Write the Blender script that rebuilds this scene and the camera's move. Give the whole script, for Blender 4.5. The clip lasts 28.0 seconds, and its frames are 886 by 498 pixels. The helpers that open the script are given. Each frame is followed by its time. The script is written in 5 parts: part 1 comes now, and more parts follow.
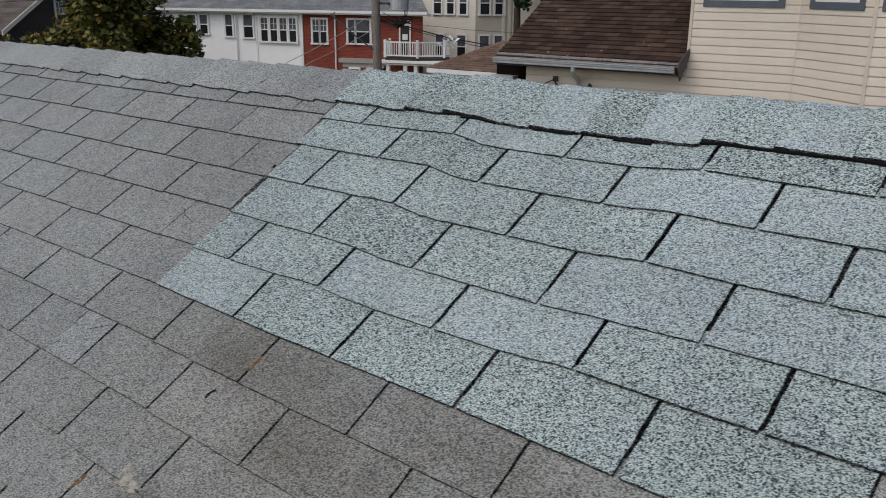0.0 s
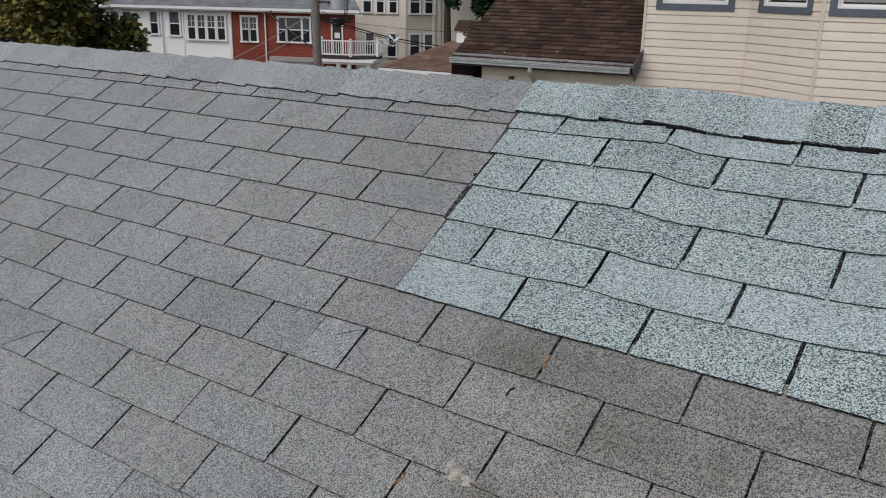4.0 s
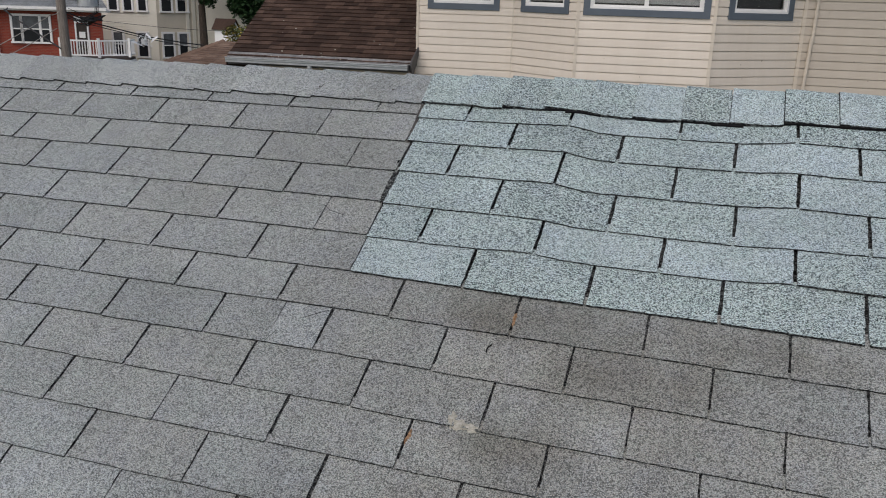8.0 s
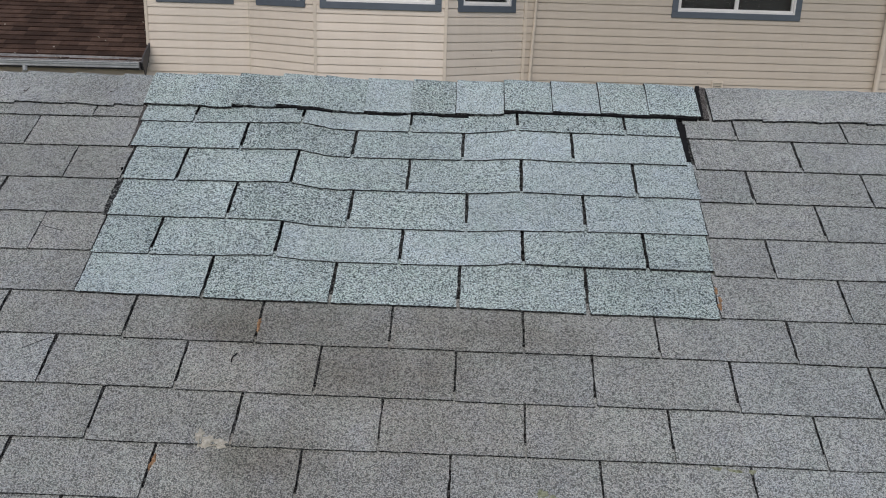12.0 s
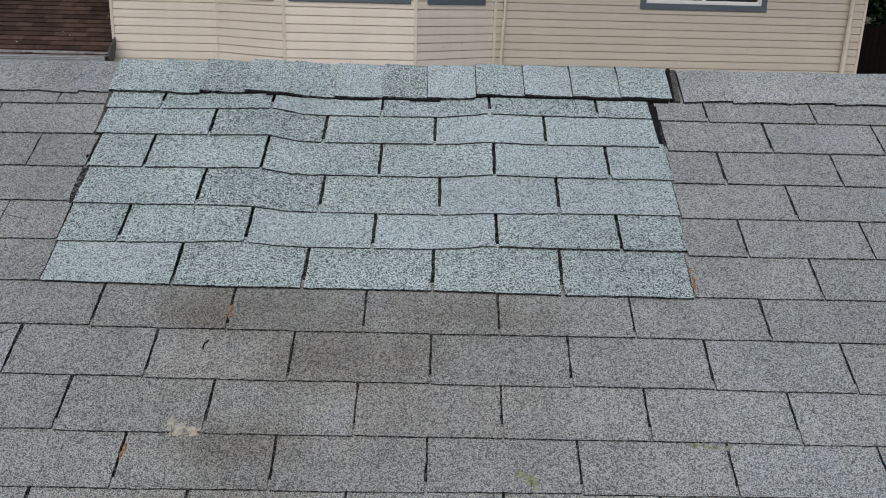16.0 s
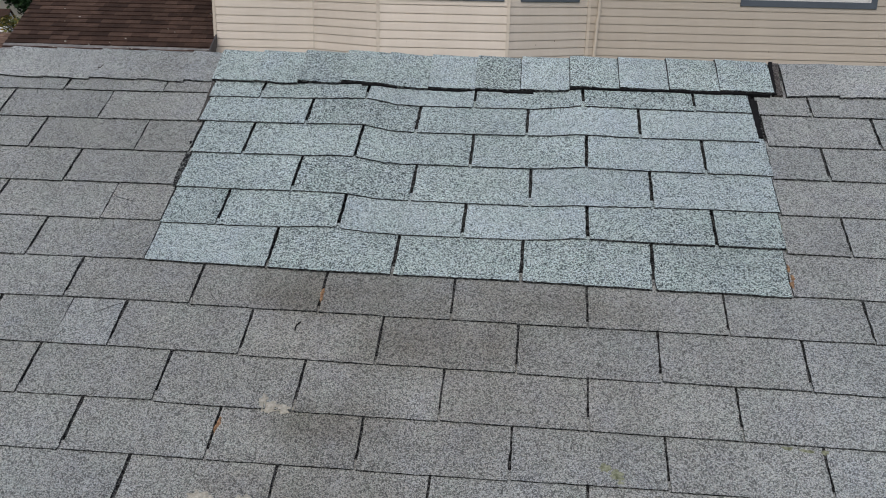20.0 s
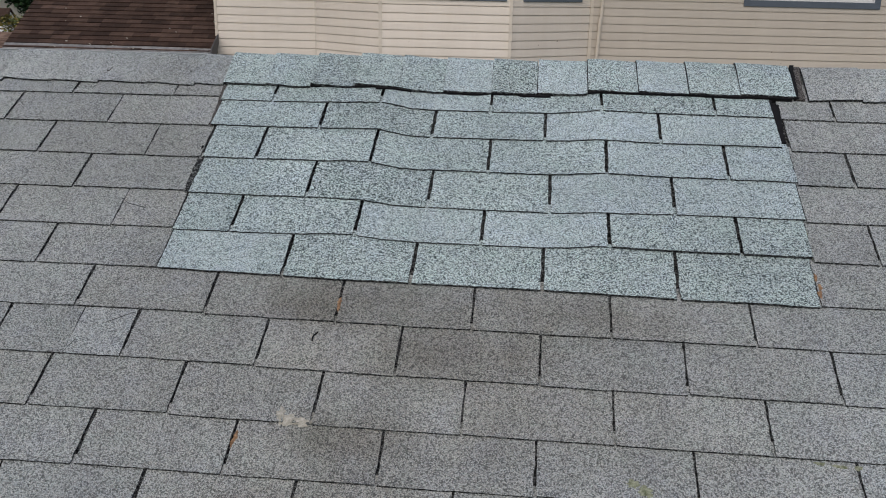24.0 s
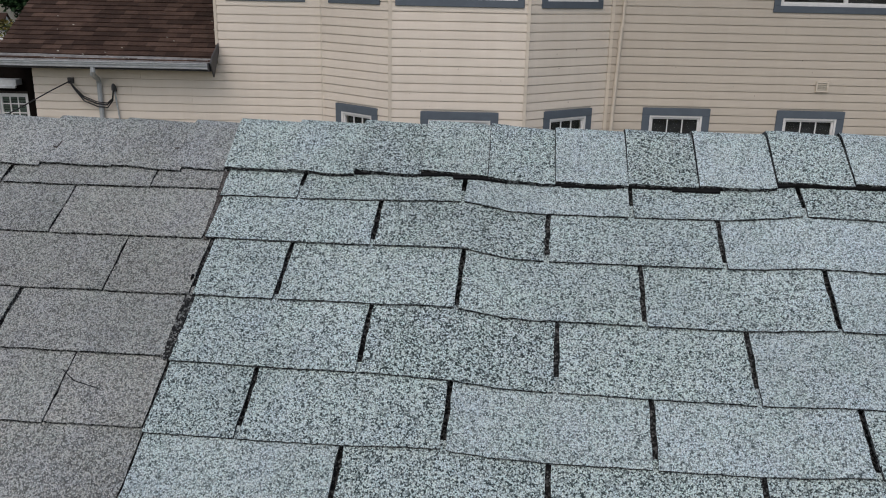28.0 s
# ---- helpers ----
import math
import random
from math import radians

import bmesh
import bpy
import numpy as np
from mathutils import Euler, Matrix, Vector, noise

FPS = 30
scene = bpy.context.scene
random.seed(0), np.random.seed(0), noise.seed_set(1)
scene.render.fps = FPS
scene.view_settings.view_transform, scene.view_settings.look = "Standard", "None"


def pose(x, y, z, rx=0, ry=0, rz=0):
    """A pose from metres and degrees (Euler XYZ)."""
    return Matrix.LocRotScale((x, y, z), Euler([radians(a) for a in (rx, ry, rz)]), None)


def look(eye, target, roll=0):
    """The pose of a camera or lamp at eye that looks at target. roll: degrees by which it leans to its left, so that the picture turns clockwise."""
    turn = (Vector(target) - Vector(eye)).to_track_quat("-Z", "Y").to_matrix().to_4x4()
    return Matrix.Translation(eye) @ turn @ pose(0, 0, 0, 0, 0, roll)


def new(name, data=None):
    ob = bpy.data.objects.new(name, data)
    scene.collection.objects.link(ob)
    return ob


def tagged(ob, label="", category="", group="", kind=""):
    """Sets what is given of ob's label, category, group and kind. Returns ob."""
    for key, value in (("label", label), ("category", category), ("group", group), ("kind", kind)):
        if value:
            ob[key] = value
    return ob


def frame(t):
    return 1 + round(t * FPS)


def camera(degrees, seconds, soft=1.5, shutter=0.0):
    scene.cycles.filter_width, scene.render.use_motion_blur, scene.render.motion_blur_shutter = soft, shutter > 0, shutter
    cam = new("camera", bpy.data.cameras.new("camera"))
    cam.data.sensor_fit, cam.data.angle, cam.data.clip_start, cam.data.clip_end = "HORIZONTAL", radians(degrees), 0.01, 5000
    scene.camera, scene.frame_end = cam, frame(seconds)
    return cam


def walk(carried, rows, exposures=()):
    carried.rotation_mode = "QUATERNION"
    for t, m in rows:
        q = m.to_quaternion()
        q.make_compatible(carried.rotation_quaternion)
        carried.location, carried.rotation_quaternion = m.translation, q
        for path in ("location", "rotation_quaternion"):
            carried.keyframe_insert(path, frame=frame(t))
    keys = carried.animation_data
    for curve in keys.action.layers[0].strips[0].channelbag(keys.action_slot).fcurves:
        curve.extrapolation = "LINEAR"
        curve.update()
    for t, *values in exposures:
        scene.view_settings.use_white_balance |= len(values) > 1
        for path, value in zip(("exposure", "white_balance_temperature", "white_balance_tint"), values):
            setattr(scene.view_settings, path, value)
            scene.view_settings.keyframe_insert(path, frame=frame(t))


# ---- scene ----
UP = 6.5          # height of the patch's lower corner over the ground
cam = camera(55.67, 28.0, soft=1.0, shutter=0.08)
# seconds, x, y, height over the patch corner, yaw to the left, pitch, roll
ROWS = [
    (0, 1.720, -0.962, 0.670, 41.07, -17.20, 0.48),
    (0.1, 1.650, -1.031, 0.672, 41.13, -17.21, 0.48),
    (0.25, 1.547, -1.133, 0.675, 41.22, -17.22, 0.48),
    (0.4, 1.442, -1.238, 0.679, 41.28, -17.23, 0.48),
    (0.5, 1.380, -1.300, 0.681, 41.32, -17.24, 0.48),
    (0.6, 1.328, -1.349, 0.688, 41.36, -17.22, 0.50),
    (0.7, 1.289, -1.386, 0.694, 41.40, -17.21, 0.51),
    (0.85, 1.266, -1.408, 0.697, 41.41, -17.20, 0.51),
    (1, 1.247, -1.426, 0.700, 41.43, -17.19, 0.52),
    (1.5, 1.244, -1.432, 0.704, 41.41, -17.16, 0.55),
    (2, 1.252, -1.417, 0.694, 41.33, -17.19, 0.60),
    (2.5, 1.262, -1.428, 0.691, 40.61, -17.23, 0.75),
    (4.5, 1.152, -1.573, 0.712, 34.88, -17.25, 1.12),
    (5, 1.074, -1.664, 0.712, 34.90, -17.24, 1.09),
    (5.5, 1.019, -1.738, 0.709, 34.95, -17.24, 1.09),
    (6, 0.939, -1.835, 0.709, 34.97, -17.27, 1.08),
    (6.5, 0.877, -1.903, 0.709, 35.01, -17.27, 1.07),
    (7, 0.872, -1.901, 0.707, 33.62, -17.25, 1.14),
    (7.1, 0.875, -1.898, 0.706, 32.46, -17.23, 1.19),
    (7.2, 0.878, -1.895, 0.704, 30.97, -17.20, 1.25),
    (7.3, 0.881, -1.891, 0.702, 29.33, -17.17, 1.32),
    (7.4, 0.885, -1.887, 0.701, 27.84, -17.14, 1.38),
    (7.5, 0.888, -1.884, 0.699, 26.39, -17.11, 1.44),
    (7.7, 0.894, -1.882, 0.700, 23.43, -17.05, 1.55),
    (8, 0.902, -1.878, 0.702, 19.17, -16.96, 1.71),
    (8.5, 0.916, -1.871, 0.707, 17.14, -16.93, 1.72),
    (9, 0.923, -1.868, 0.714, 15.29, -16.93, 1.76),
    (9.5, 0.928, -1.866, 0.717, 12.76, -16.92, 1.84),
    (10, 0.933, -1.871, 0.718, 9.42, -16.88, 1.87),
    (10.5, 0.936, -1.860, 0.720, 7.12, -16.85, 1.84),
    (11, 0.936, -1.852, 0.715, 5.41, -16.88, 1.85),
    (11.5, 0.944, -1.845, 0.710, 3.68, -16.88, 1.84),
    (12, 0.943, -1.849, 0.711, 2.13, -16.92, 1.85),
    (12.5, 0.947, -1.849, 0.706, 1.87, -16.96, 1.81),
    (14.5, 0.903, -1.857, 0.702, 1.87, -17.12, 1.66),
    (15, 0.920, -1.861, 0.687, 1.82, -17.18, 1.67),
    (15.5, 0.937, -1.847, 0.681, 0.40, -17.19, 1.67),
    (16, 0.942, -1.842, 0.680, 0.19, -17.23, 1.63),
    (16.5, 0.949, -1.845, 0.679, 0.00, -17.24, 1.64),
    (17, 0.946, -1.836, 0.680, 0.54, -17.24, 1.59),
    (17.5, 0.939, -1.833, 0.678, 3.45, -17.33, 1.45),
    (18, 0.941, -1.842, 0.673, 6.28, -17.42, 1.36),
    (18.5, 0.929, -1.829, 0.684, 6.30, -17.41, 1.35),
    (19, 0.928, -1.830, 0.683, 6.25, -17.42, 1.39),
    (19.5, 0.941, -1.841, 0.675, 6.31, -17.44, 1.39),
    (20, 0.935, -1.853, 0.660, 6.32, -17.46, 1.39),
    (20.5, 0.924, -1.870, 0.665, 6.39, -17.47, 1.38),
    (21, 0.924, -1.871, 0.668, 6.41, -17.43, 1.38),
    (21.5, 0.917, -1.851, 0.668, 6.22, -17.44, 1.39),
    (23.5, 0.893, -1.817, 0.670, 6.26, -17.47, 1.42),
    (24, 0.884, -1.813, 0.666, 6.29, -17.50, 1.43),
    (24.5, 0.867, -1.750, 0.671, 6.33, -17.52, 1.40),
    (25, 0.822, -1.584, 0.671, 6.43, -17.46, 1.34),
    (25.5, 0.753, -1.342, 0.657, 6.52, -17.40, 1.20),
    (26, 0.695, -1.165, 0.637, 6.60, -17.37, 1.11),
    (26.5, 0.662, -1.073, 0.623, 6.90, -17.40, 1.03),
    (27, 0.604, -0.998, 0.625, 6.94, -17.40, 1.04),
    (27.5, 0.577, -0.976, 0.626, 6.69, -17.36, 1.17),
    (27.7, 0.577, -0.976, 0.629, 6.68, -17.36, 1.17),
    (27.8, 0.575, -0.975, 0.645, 6.62, -17.37, 1.19),
    (27.9, 0.573, -0.974, 0.681, 6.50, -17.38, 1.23),
    (28, 0.569, -0.973, 0.727, 6.34, -17.40, 1.28),
]


def view(x, y, z, yaw, pitch, roll):
    a, b = radians(yaw), radians(pitch)
    eye = Vector((x, y, z + UP))
    return look(eye, eye + Vector((-math.sin(a) * math.cos(b), math.cos(a) * math.cos(b), math.sin(b))), roll)


walk(cam, [(r[0], view(*r[1:])) for r in ROWS], exposures=[(0.0, -0.22, 6470, 10), (1.0, -0.07, 6470, 10), (2.5, -0.07, 6470, 10), (8.0, -0.07, 6470, 10), (15.0, -0.09, 6400, 10), (25.0, -0.09, 6400, 10), (26.5, -0.21, 6400, 10), (28.0, -0.21, 6400, 10)])

# ---- overcast daylight ----
world = bpy.data.worlds.new("overcast_sky")
scene.world = world
world.use_nodes = True
wn = world.node_tree
wn.nodes.clear()
sky = wn.nodes.new("ShaderNodeTexSky")
sky.sky_type = "NISHITA"
sky.sun_disc = False
sky.sun_elevation = radians(52)
sky.sun_rotation = radians(193)
sky.dust_density = 4.0
sky.air_density = 1.0
bg = wn.nodes.new("ShaderNodeBackground")
bg.inputs["Strength"].default_value = 0.135
wo = wn.nodes.new("ShaderNodeOutputWorld")
wn.links.new(sky.outputs[0], bg.inputs["Color"])
wn.links.new(bg.outputs[0], wo.inputs["Surface"])
sun_data = bpy.data.lights.new("sun", "SUN")
sun_data.energy, sun_data.angle, sun_data.color = 0.8, radians(100), (1.0, 0.98, 0.95)
sun = new("sun", sun_data)
sun.matrix_world = look((1, -15, 25), (0, 2, 6))


# ---- materials ----
class Nodes:
    """A short way to write a node tree."""

    def __init__(self, name, rough=0.8, metal=0.0, spec=0.4):
        self.m = bpy.data.materials.new(name)
        self.m.use_nodes = True
        self.t = self.m.node_tree
        self.b = self.t.nodes["Principled BSDF"]
        self.b.inputs["Roughness"].default_value = rough
        self.b.inputs["Metallic"].default_value = metal
        self.b.inputs["Specular IOR Level"].default_value = spec

    def put(self, socket, value):
        if hasattr(value, "is_output"):
            self.t.links.new(value, socket)
        else:
            socket.default_value = value

    def add(self, kind, out=0, **values):
        n = self.t.nodes.new(kind)
        for k, v in values.items():
            self.put(n.inputs[k.replace("_", " ")], v)
        return n.outputs[out]

    def pos(self, scale=(1, 1, 1), obj=False):
        src = self.add("ShaderNodeTexCoord", 3) if obj else self.add("ShaderNodeNewGeometry", 0)
        return self.add("ShaderNodeMapping", Vector=src, Scale=scale)

    def noise(self, scale, detail=3.0, rough=0.6, vec=None, out=0):
        return self.add("ShaderNodeTexNoise", out, Vector=vec or self.pos(), Scale=scale, Detail=detail, Roughness=rough)

    def ramp(self, fac, *stops):
        n = self.t.nodes.new("ShaderNodeValToRGB")
        self.put(n.inputs[0], fac)
        e = n.color_ramp.elements
        while len(e) < len(stops):
            e.new(0.5)
        for el, (p, c) in zip(e, stops):
            el.position = p
            el.color = (c, c, c, 1) if isinstance(c, (int, float)) else (*c, 1)
        return n.outputs[0]

    def math(self, op, a, b=0.0, c=0.0):
        n = self.t.nodes.new("ShaderNodeMath")
        n.operation = op
        for s, v in zip(n.inputs, (a, b, c)):
            self.put(s, v)
        return n.outputs[0]

    def mix(self, fac, a, b, blend="MIX"):
        n = self.t.nodes.new("ShaderNodeMix")
        n.data_type, n.blend_type = "RGBA", blend
        self.put(n.inputs[0], fac)
        for s, v in ((n.inputs[6], a), (n.inputs[7], b)):
            self.put(s, (*v, 1) if isinstance(v, tuple) and len(v) == 3 else v)
        return n.outputs[2]

    def random(self):
        return self.add("ShaderNodeObjectInfo", 5)

    def island(self):
        return self.add("ShaderNodeNewGeometry", 8)

    def spot(self, centre, size, soft=1.0):
        """A soft round mask: one at the centre, none past the size (metres along each axis)."""
        p = self.add("ShaderNodeNewGeometry", 0)
        n = self.t.nodes.new("ShaderNodeVectorMath")
        n.operation = "SUBTRACT"
        self.put(n.inputs[0], p)
        n.inputs[1].default_value = centre
        d = self.t.nodes.new("ShaderNodeVectorMath")
        d.operation = "DIVIDE"
        self.put(d.inputs[0], n.outputs[0])
        d.inputs[1].default_value = size
        q = self.t.nodes.new("ShaderNodeVectorMath")
        q.operation = "LENGTH"
        self.put(q.inputs[0], d.outputs[0])
        wob = self.math("MULTIPLY_ADD", self.noise(9, 4), 0.7, -0.35)
        r = self.math("ADD", q.outputs["Value"], wob)
        return self.ramp(r, (0.15, 1.0), (1.0, 0.0))

    def bump(self, height, strength=0.3, dist=0.002, prev=None):
        n = self.t.nodes.new("ShaderNodeBump")
        n.inputs["Strength"].default_value, n.inputs["Distance"].default_value = strength, dist
        self.put(n.inputs["Height"], height)
        if prev is not None:
            self.put(n.inputs["Normal"], prev)
        self.put(self.b.inputs["Normal"], n.outputs[0])
        return n.outputs[0]

    def done(self, colour, rough=None):
        self.put(self.b.inputs["Base Color"], (*colour, 1) if isinstance(colour, tuple) and len(colour) == 3 else colour)
        if rough is not None:
            self.put(self.b.inputs["Roughness"], rough)
        return self.m


PITCH = radians(30.26)


def on_roof(u, v, h=0.0):
    """World place of a point given along the courses, up the slope and off the slope."""
    return (u, v * math.cos(PITCH) - h * math.sin(PITCH), v * math.sin(PITCH) + h * math.cos(PITCH) + UP)


def granules(name, light, dark, share, stained=False, vary=0.12, per_island=False, swing=0.03, spread=0.2, grit=330, hue_swing=0.0, clumps=0.9, gloss=0.18):
    """Mineral granules on asphalt: rounded single grains, each light or dark by chance, in clumps; a tone of its own on each piece, broad weathering."""
    n = Nodes(name, rough=0.85 if gloss > 0.2 else 0.93, spec=gloss)
    own = n.island() if per_island else n.random()
    cells = n.t.nodes.new("ShaderNodeTexVoronoi")
    n.put(cells.inputs["Vector"], n.pos())
    cells.inputs["Scale"].default_value = grit
    far, tint = cells.outputs["Distance"], n.add("ShaderNodeSeparateColor", 0, Color=cells.outputs["Color"])
    grain = n.math("MULTIPLY_ADD", tint, 1.0, -0.5)
    grain = n.math("ADD", grain, n.math("MULTIPLY_ADD", n.noise(grit * 0.7, 1.0, 0.5), 0.4, -0.2))
    grain = n.math("ADD", grain, n.math("MULTIPLY_ADD", n.noise(95, 2.5, 0.65), clumps, -0.5 * clumps))
    coarse = n.t.nodes.new("ShaderNodeTexVoronoi")
    n.put(coarse.inputs["Vector"], n.pos())
    coarse.inputs["Scale"].default_value = grit * 0.42
    big = n.add("ShaderNodeSeparateColor", 0, Color=coarse.outputs["Color"])
    grain = n.math("ADD", grain, n.math("MULTIPLY_ADD", big, 0.14, -0.07))
    grain = n.math("ADD", grain, n.math("MULTIPLY_ADD", own, 2 * swing, 0.5 - swing))
    grain = n.math("ADD", grain, n.math("MULTIPLY_ADD", n.noise(7, 3), 0.12, -0.06))
    f = n.ramp(grain, (share - spread, 0.0), (share + spread, 1.0))
    f = n.math("MULTIPLY", f, n.ramp(far, (0.3, 1.0), (0.8, 0.3)))
    c = n.mix(f, dark, light)
    shade = n.add("ShaderNodeSeparateColor", 1, Color=cells.outputs["Color"])
    c = n.mix(1.0, c, n.ramp(shade, (0.0, (1.03, 0.995, 0.97)), (0.5, (1.0, 1.0, 1.0)), (1.0, (0.97, 1.0, 1.03))), "MULTIPLY")
    wild = n.math("FRACT", n.math("MULTIPLY", own, 37.7))
    tone = n.math("MULTIPLY_ADD", wild, 2 * vary, 1.0 - vary)
    c = n.mix(1.0, c, n.add("ShaderNodeCombineColor", Red=tone, Green=tone, Blue=tone), "MULTIPLY")
    c = n.mix(1.0, c, n.ramp(n.noise(2.2, 5, 0.65), (0.3, 0.88), (0.7, 1.1)), "MULTIPLY")
    c = n.mix(1.0, c, n.ramp(n.noise(13, 3, 0.6), (0.32, (0.972, 1.0, 0.985)), (0.5, (1.0, 1.0, 1.0)), (0.68, (0.985, 0.99, 1.03))), "MULTIPLY")
    if hue_swing:
        hue = n.math("FRACT", n.math("MULTIPLY", own, 53.9))
        c = n.mix(1.0, c, n.ramp(hue, (0.1, (1.0, 1.0, 1 - hue_swing)), (0.9, (1 - hue_swing * 0.5, 1.0, 1 + hue_swing))), "MULTIPLY")
    if stained:
        hue = n.ramp(n.math("FRACT", n.math("MULTIPLY", own, 91.3)), (0.15, (0.987, 1.0, 1.008)), (0.85, (1.006, 1.0, 0.989)))
        c = n.mix(1.0, c, hue, "MULTIPLY")
        run = n.ramp(n.noise(11, 4, 0.7, n.pos((1, 0.4, 0.4))), (0.35, 0.93), (0.7, 1.05))
        c = n.mix(1.0, c, run, "MULTIPLY")
        brown = n.mix(1.0, c, (0.879, 0.83, 0.776), "MULTIPLY")
        for centre, size, much in (((0.7, -0.25), (0.95, 0.42, 0.42), 0.9), ((-0.35, 0.35), (0.75, 0.55, 0.55), 0.45), ((0.05, -0.35), (0.9, 0.5, 0.5), 0.38)):
            c = n.mix(n.math("MULTIPLY", n.spot(on_roof(*centre), size), much), c, brown)
        dark_run = n.mix(1.0, c, (0.67, 0.645, 0.605), "MULTIPLY")
        for centre, size in (((0.6, -0.05), (0.36, 0.13, 0.12)), ((1.0, -0.06), (0.26, 0.11, 0.1)), ((0.42, -0.1), (0.16, 0.09, 0.09)),
                             ((0.7, -0.2), (0.2, 0.1, 0.1)), ((0.52, -0.42), (0.18, 0.1, 0.1)), ((0.86, -0.17), (0.14, 0.09, 0.09)), ((0.5, -0.62), (0.4, 0.16, 0.15)), ((0.15, -0.75), (0.35, 0.16, 0.15))):
            c = n.mix(n.math("MULTIPLY", n.spot(on_roof(*centre), size), 0.8), c, dark_run)
    n.bump(n.math("SUBTRACT", n.math("MULTIPLY", tint, 0.4), far), 0.8, 0.0025)
    return n.done(c)


OLD = granules("weathered_grey_shingle", (0.54, 0.572, 0.561), (0.1, 0.109, 0.107), 0.37, True, 0.06, False, 0.02, 0.28, 440, 0.0, 0.22, 0.4)
OLD_REST = granules("weathered_grey_shingle_far", (0.54, 0.572, 0.561), (0.1, 0.109, 0.107), 0.365, True, 0.06, True, 0.02, 0.28, 440, 0.0, 0.22, 0.4)
FRESH = granules("pale_blue_grey_shingle", (0.71, 0.84, 0.832), (0.035, 0.052, 0.053), 0.335, False, 0.035, False, 0.012, 0.22, 445, 0.008, 0.15)
FRESH_DARK = granules("speckled_blue_grey_shingle", (0.7, 0.827, 0.817), (0.032, 0.047, 0.047), 0.405, False, 0.03, False, 0.01, 0.2, 435, 0.008, 0.18)
FRESH_LIGHT = granules("smooth_pale_blue_shingle", (0.7, 0.82, 0.83), (0.065, 0.088, 0.091), 0.285, False, 0.03, False, 0.01, 0.26, 450, 0.008, 0.15)
OLD_PALE = granules("bleached_grey_shingle", (0.59, 0.627, 0.617), (0.105, 0.116, 0.116), 0.34, False, 0.03, False, 0.01, 0.26, 440, 0.0, 0.22, 0.4)
CAP_OLD = granules("weathered_ridge_cap", (0.59, 0.625, 0.612), (0.105, 0.116, 0.114), 0.355, False, 0.09, False, 0.012, 0.26, 440, 0.0, 0.22, 0.4)


def plain(name, colour, rough=0.6, var=0.12, scale=6.0, metal=0.0, bump=0.15, spec=0.4):
    """Paint, metal or plastic with light soiling and fine relief."""
    n = Nodes(name, rough, metal, spec)
    a = n.ramp(n.noise(scale, 5, 0.65), (0.3, 1 - var), (0.7, 1 + var * 0.5))
    b = n.ramp(n.noise(scale * 14, 3, 0.6), (0.3, 1 - var * 0.5), (0.7, 1.0))
    c = n.mix(1.0, n.mix(1.0, colour, a, "MULTIPLY"), b, "MULTIPLY")
    if bump:
        n.bump(n.noise(scale * 30, 3), bump, 0.001)
    return n.done(c)


GRIT = granules("dark_grit_in_slots", (0.13, 0.135, 0.134), (0.01, 0.0105, 0.0108), 0.64, False, 0.1, False, 0.03, 0.2, 300)
EDGE = granules("asphalt_edge_with_loose_grains", (0.24, 0.255, 0.253), (0.014, 0.015, 0.0155), 0.66, False, 0.1, False, 0.03, 0.16, 320)
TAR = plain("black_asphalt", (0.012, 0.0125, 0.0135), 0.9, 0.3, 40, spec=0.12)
SEALANT = granules("bare_grey_brown_felt", (0.2, 0.19, 0.18), (0.04, 0.036, 0.034), 0.55, False, 0.1, False, 0.03, 0.3, 350)


def make_siding(name, colour):
    """Cream vinyl boards: each a hair lighter or darker, with faint streaks run down by rain and small scuffs."""
    n = Nodes(name, 0.5, spec=0.4)
    own = n.math("MULTIPLY_ADD", n.random(), 0.05, 0.97)
    c = n.mix(1.0, colour, n.add("ShaderNodeCombineColor", Red=own, Green=own, Blue=own), "MULTIPLY")
    streak = n.ramp(n.noise(1.0, 5, 0.65, n.pos((5, 5, 0.5))), (0.3, (0.96, 0.953, 0.94)), (0.62, (1.0, 1.0, 1.0)))
    c = n.mix(1.0, c, streak, "MULTIPLY")
    c = n.mix(1.0, c, n.ramp(n.noise(1.6, 4, 0.6), (0.3, 0.95), (0.7, 1.02)), "MULTIPLY")
    scuff = n.ramp(n.noise(9, 6, 0.75, n.pos((1, 1, 2.2))), (0.7, 0.0), (0.74, 0.55))
    c = n.mix(scuff, c, (0.42, 0.36, 0.3))
    n.bump(n.noise(48, 3), 0.12, 0.001)
    return n.done(c)


BEIGE = make_siding("cream_vinyl_siding", (0.74, 0.672, 0.583))
# the same cream siding, darkened and yellowed for the shade on the right wall
BEIGE_SHADED = make_siding("cream_siding_shaded", (0.565, 0.508, 0.43))
BEIGE_TRIM = plain("cream_painted_trim", (0.66, 0.595, 0.5), 0.5, 0.1, 4)
BLUE_TRIM = plain("slate_blue_window_casing", (0.105, 0.13, 0.16), 0.55, 0.12, 5)
WHITE = plain("white_painted_wood", (0.78, 0.78, 0.77), 0.45, 0.08, 5)
WHITE_FAR = plain("white_clapboard", (0.86, 0.87, 0.87), 0.55, 0.06, 0.8)
CREAM_FAR = plain("pale_cream_clapboard", (0.72, 0.69, 0.6), 0.6, 0.08, 0.8)
TAN_FAR = plain("tan_stucco", (0.55, 0.5, 0.41), 0.8, 0.08, 0.8)
GREY_METAL = plain("galvanised_gutter", (0.5, 0.53, 0.55), 0.45, 0.2, 9, 0.35)
DARK_METAL = plain("dark_gutter_end", (0.07, 0.07, 0.075), 0.6, 0.2, 9)
